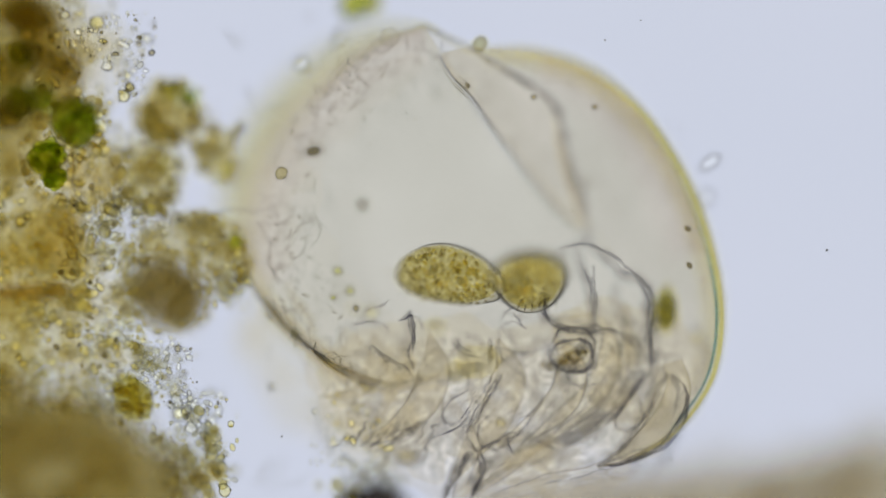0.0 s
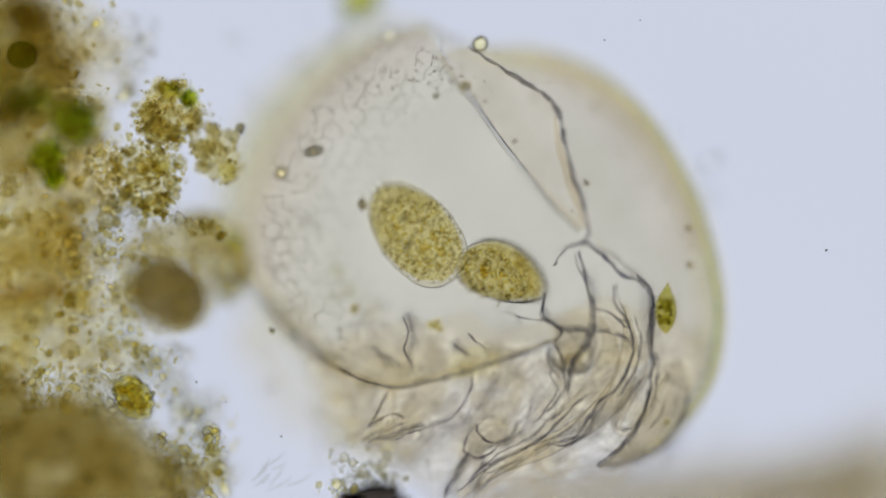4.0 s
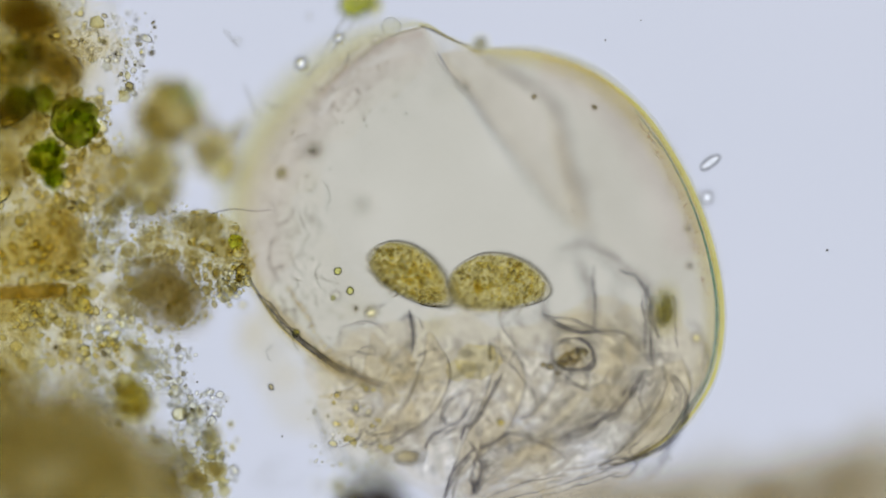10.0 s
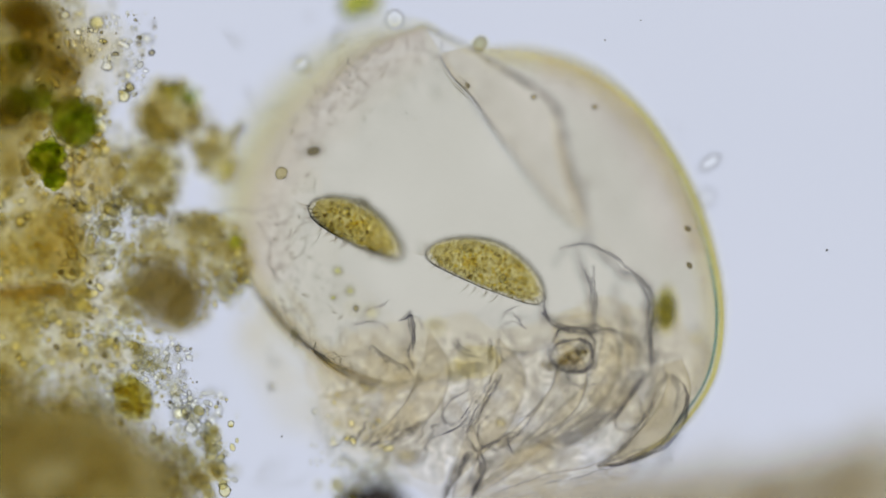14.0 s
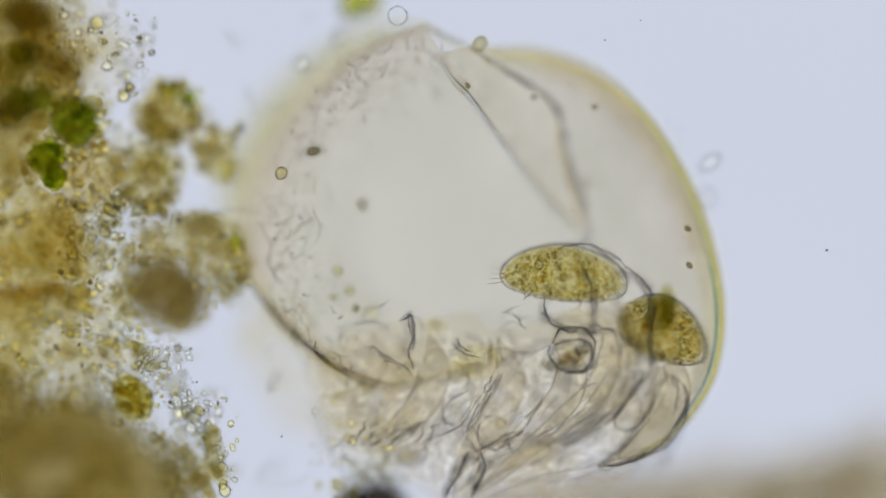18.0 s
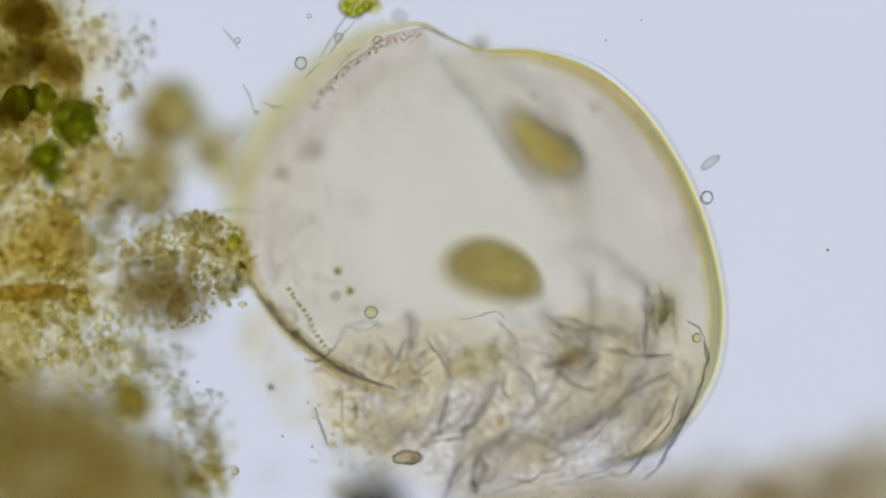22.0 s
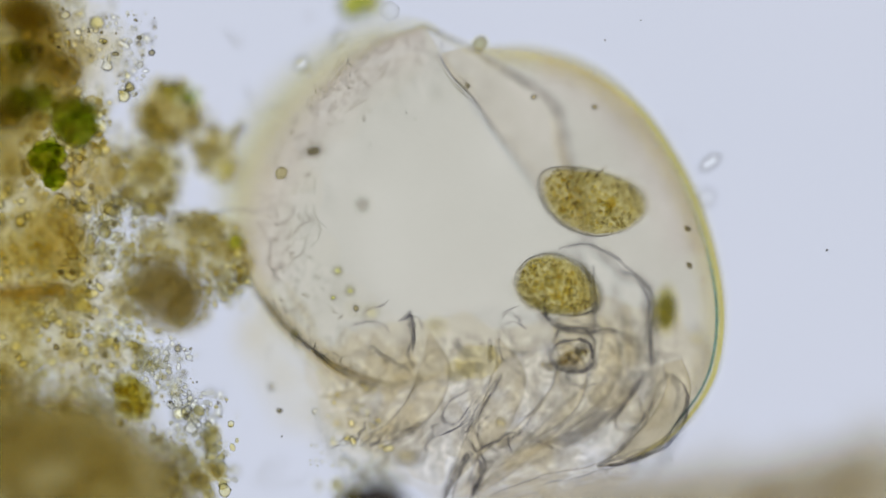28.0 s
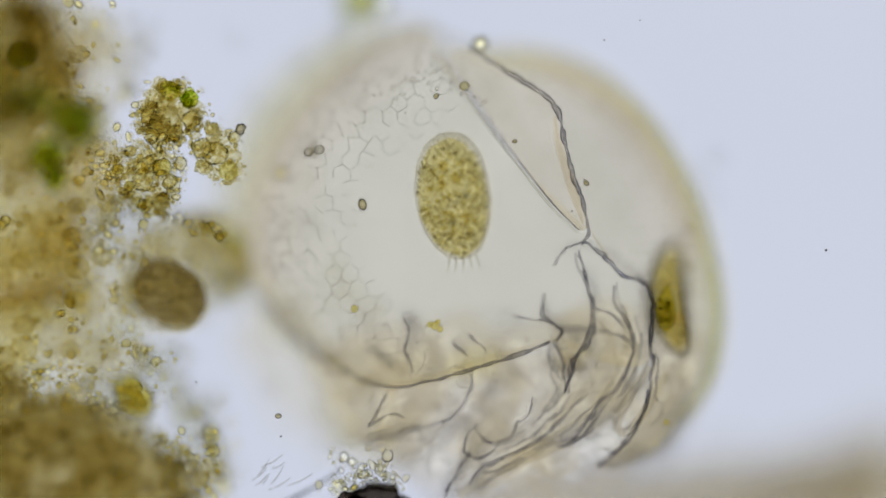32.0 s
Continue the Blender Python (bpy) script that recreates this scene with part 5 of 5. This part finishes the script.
cyst = cell("brown_cyst", "large grey-brown oval cyst with a pale wall", "cyst", 298, 520, 278, 71, 55, 46, M_CYST, -32, 0.07, 4)
env, f = lump_mesh(82, 65, 50, 0.06, 1.9, 4, 2.0)
link("envelope", [cyst.matrix_basis @ (Vector(q) + Vector((-9, -5, -4)) * U) for q in env], f, M_WALL, cyst, "thin clear outer wall")
q = RNG.normal(size=(260, 3))
q = q / np.linalg.norm(q, axis=1)[:, None] * RNG.uniform(0.6, 1.03, (260, 1)) * np.array((73, 57, 46))
v, f = grains([cyst.matrix_basis @ (Vector(p) * U) for p in q], RNG.uniform(1.5, 4, 260), 1, 0.4, 0.3)
tagged(link("grit", v, f, M_GRIT, cyst, "fine brown crumbs"), kind="stuff")
heap("detritus_flock", "brown crumbs under the oval cyst",
     [(222, 470), (300, 455), (362, 490), (365, 545), (330, 580), (270, 578), (222, 540)], -50, 40, 22, 1.2, M_HAZE, 360, (1.8, 5.0), group=FLOCK)
cell("olive_cell", "greyish olive round cell beside the flock", "alga", 404, 303, 205, 18, 17, 15, M_OLIVEP, 0, 0.08)
cell("dark_cyst", "nearly black round cyst at the edge of the water", "cyst", 664, 904, 240, 58, 46, 40, M_BLACK, 0, 0.34, 4)
cell("dark_cyst", "small dark round cyst in water", "cyst", 618, 890, 205, 24, 20, 16, M_BLACK, 0, 0.2)
cell("clear_cell", "ring-shaped clear cell on the detritus", "cell", 318, 732, 0, 14, 14, 12, M_DROP)
drop = thing("green_cell", P(1178, 545, 170), "dark green teardrop-shaped cell pressed to the shell", "alga")
v, f = lump_mesh(17, 42, 15, 0.10, 2.0, 4, 3.0)
v = [Vector((q[0] * (1.15 - 0.95 * max(0.0, q[1] / (42 * U)) ** 1.5) + 5 * U * max(0.0, q[1] / (42 * U)) ** 2, q[1] * 1.05, q[2])) for q in v]
link("body", [P(1178, 545, 170) + q for q in v], f, M_OLIVE, drop)
v, f = grains([P(1177 + RNG.uniform(-10, 10), 552 + RNG.uniform(-24, 24), 170 + RNG.uniform(-8, 8)) for k in range(50)], RNG.uniform(2, 5, 50), 1)
tagged(link("granules", v, f, M_OLIVE, drop, "green granules"), kind="stuff")

SP = "small cells on the shell"
for x, y, z, r, m in ((498, 307, 80, 12, M_DROP), (546, 269, 190, 9, M_CLEAR), (565, 265, 195, 9, M_CLEAR), (822, 152, 200, 9, M_DROP),
                      (850, 78, 110, 15, M_DROP), (627, 547, 200, 7, M_YELLOW), (657, 553, -50, 12, M_DROP), (1232, 598, -50, 9, M_DROP), (596, 523, -40, 8, M_CLEAR), (1250, 350, -60, 12, M_CLEAR),
                      (1180, 748, 190, 6, M_YELLOW), (770, 577, 195, 8, M_YELLOW), (779, 583, 195, 6, M_YELLOW), (761, 575, 195, 6, M_OLIVEP), (775, 570, 192, 5, M_YELLOW), (886, 748, 0, 7, M_YELLOW),
                      (598, 480, 6, 8, M_OIL), (620, 515, 6, 8, M_OIL), (525, 589, 5, 7, M_OIL), (590, 527, 40, 5, M_OIL)):
    cell("clear_cell", "small round clear cell with a bright middle", "cell", x, y, z, r, r * 0.92, r * 0.9, m, x % 90, 0.08, group=SP)
for x, y, z, r in ((641, 362, 182, 11), (772, 170, 195, 6), (911, 250, 195, 5), (945, 172, 40, 6), (1052, 190, 40, 6), (1217, 405, 90, 7), (1220, 470, 90, 7),
                   (630, 546, 50, 6), (555, 268, 100, 12), (828, 152, 90, 6),
                   (1038, 324, 190, 6), (480, 685, 0, 7)):
    cell("spore", "tiny dark spore on the shell", "spore", x, y, z, r, r * 0.75, r * 0.7, M_SPORE, x % 180, 0.12, 2, group="tiny spores")

for k in range(9):
    x, y, a = RNG.uniform(430, 510), RNG.uniform(825, 870), RNG.uniform(0.3, 1.0)
    n = RNG.uniform(20, 50)
    line = smooth_line([P(x, y, 172), P(x + n * 0.5 * math.cos(a), y - n * 0.5 * math.sin(a) + 3, 174), P(x + n * math.cos(a), y - n * math.sin(a), 178)])
    tagged(link("slime_thread", *tube_mesh(line, [0.8, 1.6, 0.8], 5), M_CLEAR), "thin pale thread of slime in water", "thread", "threads of slime")
line = smooth_line([P(335, 382, 10), P(380, 376, 10), P(415, 370, 10), P(450, 374, 10), P(480, 371, 10)])
tagged(link("slime_thread", *tube_mesh(line, [1.0, 1.4, 1.6, 1.2, 0.8], 5), M_SETA), "thin grey thread reaching to the shell", "thread", "threads of slime")
for x, y, z, r in ((533, 113, -45, 12), (600, 68, -40, 9), (421, 73, -45, 6), (668, 72, -50, 8), (548, 30, -45, 5), (455, 200, -30, 5)):
    cell("clear_cell", "small round clear cell with a bright middle", "cell", x, y, z, r, r * 0.92, r * 0.9, M_CLEAR, x % 90, 0.08, group=SP)
for pts in ([(566, 104), (592, 60), (618, 24), (642, -8)], [(585, 96), (604, 66), (628, 40)], [(395, 52), (408, 66), (424, 88)], [(466, 182), (486, 190), (512, 187)], [(540, 140), (556, 122), (570, 112)],
            [(430, 150), (442, 170), (450, 196)], [(600, 120), (622, 96), (640, 88)]):
    line = smooth_line([P(x, y, -45) for x, y in pts])
    tagged(link("slime_thread", *tube_mesh(line, [0.8, 2.2, 1.6, 0.8], 6), M_CLEAR), "thin pale thread of slime in water", "thread", "threads of slime")
speck = cell("drifting_speck", "tiny dark speck drifting in the water", "speck", 482, 597, 190, 6, 5, 5, M_SPORE, 0, 0.1, 2)
fibre = tagged(link("drifting_fibre", *tube_mesh(smooth_line([P(490, 896, 270) - P(550, 862, 270), P(550, 866, 272) - P(550, 862, 270), P(602, 832, 275) - P(550, 862, 270)]), [4, 5, 4, 3], 8), M_SETA),
               "pale stiff fibre drifting under the shell", "fibre")
rod = cell("drifting_rod", "pale tan rod-shaped fibre drifting past", "fibre", 1750, 500, 480, 200, 30, 28, M_ROD, 0, 0.08, 4)
cell("clear_cell", "elongated clear cell beside the shell", "cell", 1256, 288, -20, 21, 9, 9, M_CLEAR, 35, 0.12, 3, group=SP)
drift = cell("drifting_cell", "clear ring-shaped cell drifting above the shell", "cell", 690, 66, 60, 17, 17, 13, M_RING)
dust = thing("eyepiece_dust", P(1463, 443, 0), "tiny dark dust specks on the eyepiece glass", "dust")
for x, y, r in ((1463, 443, 3.4), (1036, 318, 2.4), (1071, 72, 2.4), (350, 676, 2.8), (500, 772, 2.6), (1014, 374, 2.6), (720, 200, 2.0), (1134, 37, 2.0), (402, 711, 2.0)):
    v, f = lump_mesh(r * 0.75, r * 0.68, r * 0.5, 0.15, 2.0, 2, x)
    link("speck", [Vector(q) + P(x, y, 0) for q in v], f, M_DUST, dust)


# ---- what moves ----
def motions():
    walk(dust, [
        (0, Matrix.Translation(P(1463, 443, 70))),
        (0.5, Matrix.Translation(P(1463, 443, 70))),
        (1, Matrix.Translation(P(1463, 443, 62))),
        (1.5, Matrix.Translation(P(1463, 443, 45))),
        (2, Matrix.Translation(P(1463, 443, -5))),
        (2.3, Matrix.Translation(P(1463, 443, 40))),
        (2.6, Matrix.Translation(P(1463, 443, 75))),
        (3, Matrix.Translation(P(1463, 443, 90))),
        (3.5, Matrix.Translation(P(1463, 443, 120))),
        (5.5, Matrix.Translation(P(1463, 443, 190))),
        (6, Matrix.Translation(P(1463, 443, 200))),
        (6.3, Matrix.Translation(P(1463, 443, 195))),
        (6.6, Matrix.Translation(P(1463, 443, 140))),
        (7, Matrix.Translation(P(1463, 443, 100))),
        (7.5, Matrix.Translation(P(1463, 443, 70))),
        (8, Matrix.Translation(P(1463, 443, 40))),
        (8.5, Matrix.Translation(P(1463, 443, 12))),
        (9, Matrix.Translation(P(1463, 443, 0))),
        (10, Matrix.Translation(P(1463, 443, 18))),
        (11, Matrix.Translation(P(1463, 443, 14))),
        (12, Matrix.Translation(P(1463, 443, 10))),
        (13, Matrix.Translation(P(1463, 443, 5))),
        (13.3, Matrix.Translation(P(1463, 443, 15))),
        (13.6, Matrix.Translation(P(1463, 443, 40))),
        (14, Matrix.Translation(P(1463, 443, 70))),
        (14.5, Matrix.Translation(P(1463, 443, 95))),
        (16.5, Matrix.Translation(P(1463, 443, 178))),
        (17, Matrix.Translation(P(1463, 443, 205))),
        (17.5, Matrix.Translation(P(1463, 443, 204))),
        (18, Matrix.Translation(P(1463, 443, 80))),
        (18.5, Matrix.Translation(P(1463, 443, 70))),
        (19, Matrix.Translation(P(1463, 443, 60))),
        (20, Matrix.Translation(P(1463, 443, 42))),
        (20.4, Matrix.Translation(P(1463, 443, 36))),
        (20.7, Matrix.Translation(P(1463, 443, 50))),
        (21, Matrix.Translation(P(1463, 443, 90))),
        (21.3, Matrix.Translation(P(1463, 443, 50))),
        (21.6, Matrix.Translation(P(1463, 443, -20))),
        (22, Matrix.Translation(P(1463, 443, -45))),
        (22.5, Matrix.Translation(P(1463, 443, -48))),
        (23, Matrix.Translation(P(1463, 443, 5))),
        (23.5, Matrix.Translation(P(1463, 443, 100))),
        (24, Matrix.Translation(P(1463, 443, 170))),
        (24.4, Matrix.Translation(P(1463, 443, 205))),
        (24.7, Matrix.Translation(P(1463, 443, 180))),
        (25, Matrix.Translation(P(1463, 443, 75))),
        (25.5, Matrix.Translation(P(1463, 443, 70))),
        (27.5, Matrix.Translation(P(1463, 443, 70))),
        (28, Matrix.Translation(P(1463, 443, 65))),
        (28.5, Matrix.Translation(P(1463, 443, 60))),
        (29, Matrix.Translation(P(1463, 443, 62))),
        (29.5, Matrix.Translation(P(1463, 443, 76))),
        (30, Matrix.Translation(P(1463, 443, 92))),
        (30.5, Matrix.Translation(P(1463, 443, 108))),
        (31, Matrix.Translation(P(1463, 443, 135))),
        (31.5, Matrix.Translation(P(1463, 443, 155))),
        (32, Matrix.Translation(P(1463, 443, 195)))
    ])
    walk(speck, [(0, Matrix.Translation(P(478, 560, 150))), (6, Matrix.Translation(P(482, 597, 195))), (17, Matrix.Translation(P(488, 660, 190))),
                 (28, Matrix.Translation(P(495, 727, 90))), (32, Matrix.Translation(P(492, 737, 190)))])
    walk(fibre, [(0, Matrix.Translation(P(330, 1010, 270))), (27, Matrix.Translation(P(340, 1005, 270))), (28.6, Matrix.Translation(P(480, 905, 270))),
                 (30.2, Matrix.Translation(P(550, 862, 270))), (32, Matrix.Translation(P(552, 862, 270)))])
    walk(rod, [(0, Matrix.Translation(P(1980, 900, 480)) @ pose(0, 0, 0, 0, 0, 70)), (15.2, Matrix.Translation(P(1880, 760, 480)) @ pose(0, 0, 0, 0, 0, 70)),
               (16.0, Matrix.Translation(P(1560, 380, 480)) @ pose(0, 0, 0, 0, 0, 66)), (16.5, Matrix.Translation(P(1420, 170, 480)) @ pose(0, 0, 0, 0, 0, 66)),
               (16.6, Matrix.Translation(P(1440, 140, 480)) @ pose(0, 0, 0, 0, 0, 70)), (16.7, Matrix.Translation(P(1470, 80, 480)) @ pose(0, 0, 0, 0, 0, 75)),
               (16.8, Matrix.Translation(P(1505, 10, 480)) @ pose(0, 0, 0, 0, 0, 75)), (17.0, Matrix.Translation(P(1640, -160, 480)) @ pose(0, 0, 0, 0, 0, 70)),
               (32, Matrix.Translation(P(1900, -500, 480)) @ pose(0, 0, 0, 0, 0, 70))])
    walk(ciliate_a, [
        (0, swim(796, 492, 75, 0, 38, 47)),
        (0.5, swim(791, 490, 80, -2, 38, 47)),
        (1, swim(785, 470, 95, -25, 35, 37)),
        (1.5, swim(782, 455, 110, -40, 32, 17)),
        (2, swim(789, 452, 110, -45, 32, 0)),
        (2.5, swim(765, 433, 115, -48, 32, 0)),
        (3, swim(754, 415, 132, -52, 26, 0)),
        (3.5, swim(745, 417, 150, -50, 21, 0)),
        (5.5, swim(730, 402, 170, -50, 21, 17)),
        (5.8, swim(800, 479, 150, -15, 21, 41)),
        (6, swim(815, 494, 140, 0, 30, 62)),
        (6.3, swim(787, 496, 120, -10, 45, 71)),
        (6.6, swim(774, 507, 100, -20, 51, 58)),
        (7, swim(763, 507, 80, -30, 41, 57)),
        (7.5, swim(745, 505, 55, -30, 45, 57)),
        (8, swim(738, 498, 30, -20, 48, 57)),
        (9, swim(724, 496, -10, -14, 50, 51)),
        (10, swim(727, 490, 0, -16, 54, 55)),
        (11, swim(721, 487, -4, -12, 56, 60)),
        (11.3, swim(721, 485, 0, -20, 55, 60)),
        (11.6, swim(811, 503, 30, 5, 51, 29)),
        (11.8, swim(866, 477, 40, 45, 38, 37)),
        (12, swim(881, 448, 45, 62, 45, 24)),
        (12.2, swim(859, 470, 48, 75, 36, 29)),
        (12.5, swim(844, 479, 50, 76, 27, 41)),
        (13, swim(859, 472, 45, 72, 32, 37)),
        (13.3, swim(859, 419, 60, 80, 51, 55)),
        (13.45, swim(791, 408, 66, 35, 41, 51)),
        (13.6, swim(732, 402, 70, -8, 27, 53)),
        (14, swim(631, 406, 5, -25, 45, 77)),
        (14.5, swim(646, 419, 30, -35, 45, 71)),
        (16.5, swim(941, 479, 148, 15, 41, 55)),
        (16.8, swim(919, 474, 160, 30, 30, 65)),
        (17, swim(936, 466, 165, 38, 24, 67)),
        (17.5, swim(987, 470, 160, 25, 30, 67)),
        (18, swim(998, 490, 65, -5, 0, 53)),
        (18.5, swim(972, 488, 70, 3, 12, 55)),
        (19, swim(1011, 494, 60, 3, 0, 53)),
        (19.3, swim(1020, 492, 60, 8, 8, 55)),
        (19.6, swim(1024, 477, 55, 20, 0, 55)),
        (20, swim(954, 492, 105, -5, 17, 55)),
        (20.3, swim(873, 501, 75, 35, 30, 47)),
        (20.6, swim(910, 479, 75, 38, 35, 47)),
        (21, swim(925, 448, 100, 50, 32, 51)),
        (21.3, swim(919, 468, 100, 50, 43, 47)),
        (21.6, swim(906, 494, 85, 15, 55, 51)),
        (22, swim(873, 483, 105, -5, 41, 43)),
        (22.5, swim(859, 479, 110, -10, 41, 43)),
        (23, swim(837, 468, 105, -20, 37, 37)),
        (23.5, swim(822, 455, 125, -25, 30, 24)),
        (24, swim(862, 488, 165, -5, 21, 51)),
        (24.5, swim(908, 494, 150, 8, 27, 90)),
        (25, swim(846, 501, 75, 0, 12, 62)),
        (25.5, swim(910, 494, 70, 15, 27, 57)),
        (27.5, swim(991, 510, 45, 5, 55, 55)),
        (28, swim(987, 510, 45, 10, 57, 36)),
        (28.5, swim(879, 470, 112, 10, 32, 47)),
        (29, swim(939, 472, 130, 15, 12, 47)),
        (29.5, swim(906, 479, 130, 15, 0, 51)),
        (30, swim(760, 494, 115, 10, 43, 51)),
        (30.5, swim(778, 490, 128, 30, 53, 43)),
        (30.8, swim(798, 457, 145, 78, 41, 17)),
        (31, swim(800, 439, 162, 85, 29, 17)),
        (31.5, swim(793, 395, 190, 92, 14, 29)),
        (32, swim(804, 347, 226, 97, 0, 17))
    ])
    walk(ciliate_b, [
        (0, swim(938, 500, -35, 95, 70, 0)),
        (0.5, swim(938, 499, -10, 60, 68, 15)),
        (1, swim(932, 499, 30, 40, 63, 28)),
        (1.5, swim(930, 499, 30, 42, 63, 28)),
        (2, swim(928, 494, 10, 46, 63, 26)),
        (2.5, swim(914, 490, 60, 36, 61, 28)),
        (3, swim(908, 488, 85, 30, 60, 28)),
        (3.5, swim(897, 488, 95, 0, 53, 43)),
        (5.5, swim(879, 485, 150, 0, 55, 39)),
        (5.8, swim(936, 492, 70, 10, 60, 36)),
        (6, swim(941, 496, 40, 8, 60, 36)),
        (6.3, swim(919, 492, 70, 15, 58, 36)),
        (6.6, swim(917, 501, 95, 15, 58, 36)),
        (7, swim(910, 505, 85, 15, 53, 51)),
        (7.5, swim(897, 503, 70, 12, 47, 55)),
        (8, swim(892, 503, 40, 8, 43, 55)),
        (9, swim(886, 505, 14, 8, 43, 47)),
        (10, swim(881, 507, 20, 12, 41, 47)),
        (11, swim(875, 510, 15, 12, 41, 47)),
        (11.3, swim(879, 510, 12, 8, 41, 47)),
        (11.6, swim(945, 501, 10, -5, 55, 60)),
        (11.8, swim(972, 492, 5, -30, 58, 36)),
        (12, swim(980, 481, 0, -58, 49, 71)),
        (12.2, swim(980, 479, 5, -52, 46, 58)),
        (12.5, swim(976, 468, 10, -50, 36, 55)),
        (13, swim(1002, 477, 10, -48, 30, 55)),
        (13.3, swim(1002, 485, 15, -45, 27, 55)),
        (13.6, swim(936, 457, 40, -43, 22, 62)),
        (14, swim(862, 479, 35, -22, 0, 67)),
        (14.5, swim(857, 494, 60, -5, 12, 71)),
        (16.5, swim(1068, 512, 105, -70, 58, 36)),
        (16.8, swim(1068, 501, 125, -64, 53, 90)),
        (17, swim(1077, 510, 150, -65, 45, 90)),
        (17.5, swim(1119, 571, 170, -55, 49, 71)),
        (18, swim(1172, 589, 78, -7, 50, 36)),
        (18.5, swim(1154, 571, 72, -10, 50, 36)),
        (19, swim(1159, 582, 74, 5, 55, 34)),
        (19.3, swim(1126, 562, 78, -3, 48, 36)),
        (19.6, swim(1090, 558, 86, -12, 42, 42)),
        (20, swim(1172, 573, 128, 22, 55, 32)),
        (20.15, swim(1183, 567, 110, 46, 53, 51)),
        (20.3, swim(1192, 554, 75, 75, 47, 51)),
        (20.6, swim(1181, 448, 20, 100, 51, 67)),
        (21, swim(1112, 331, -160, 117, 45, 71)),
        (21.3, swim(1051, 281, -230, 130, 53, 71)),
        (21.6, swim(1005, 259, -260, 140, 55, 71)),
        (22, swim(961, 252, -265, 150, 53, 62)),
        (22.5, swim(903, 252, -275, 155, 49, 58)),
        (23, swim(886, 237, -290, 148, 39, 55)),
        (23.5, swim(989, 246, -260, 118, 49, 77)),
        (24, swim(910, 202, -220, 140, 53, 90)),
        (24.5, swim(892, 188, -220, 150, 53, 90)),
        (25, swim(1018, 312, -265, 130, 43, 55)),
        (25.5, swim(1115, 342, -240, 132, 49, 62)),
        (27.5, swim(1075, 360, 70, 170, 36, 37)),
        (28, swim(1046, 351, 65, 174, 34, 37)),
        (28.5, swim(1029, 347, 60, 174, 30, 37)),
        (29, swim(1176, 386, 58, 112, 35, 55)),
        (29.5, swim(1137, 336, 25, 120, 39, 71)),
        (30, swim(1178, 411, 20, 108, 39, 74)),
        (30.5, swim(1198, 463, 30, 100, 35, 81)),
        (30.8, swim(1192, 479, 35, 97, 35, 81)),
        (31, swim(1200, 485, 40, 95, 39, 90)),
        (31.5, swim(1207, 534, 55, 91, 30, 90)),
        (32, swim(1194, 529, 65, 95, 35, 90))
    ])
    walk(drift, [(0, Matrix.Translation(P(690, 66, 70))), (6, Matrix.Translation(P(690, 60, 30))), (13, Matrix.Translation(P(697, 38, 20))),
                 (19, Matrix.Translation(P(705, 28, 60))), (23, Matrix.Translation(P(707, 31, 30))), (28, Matrix.Translation(P(690, 20, 70))),
                 (32, Matrix.Translation(P(680, 10, 20)))])


motions()
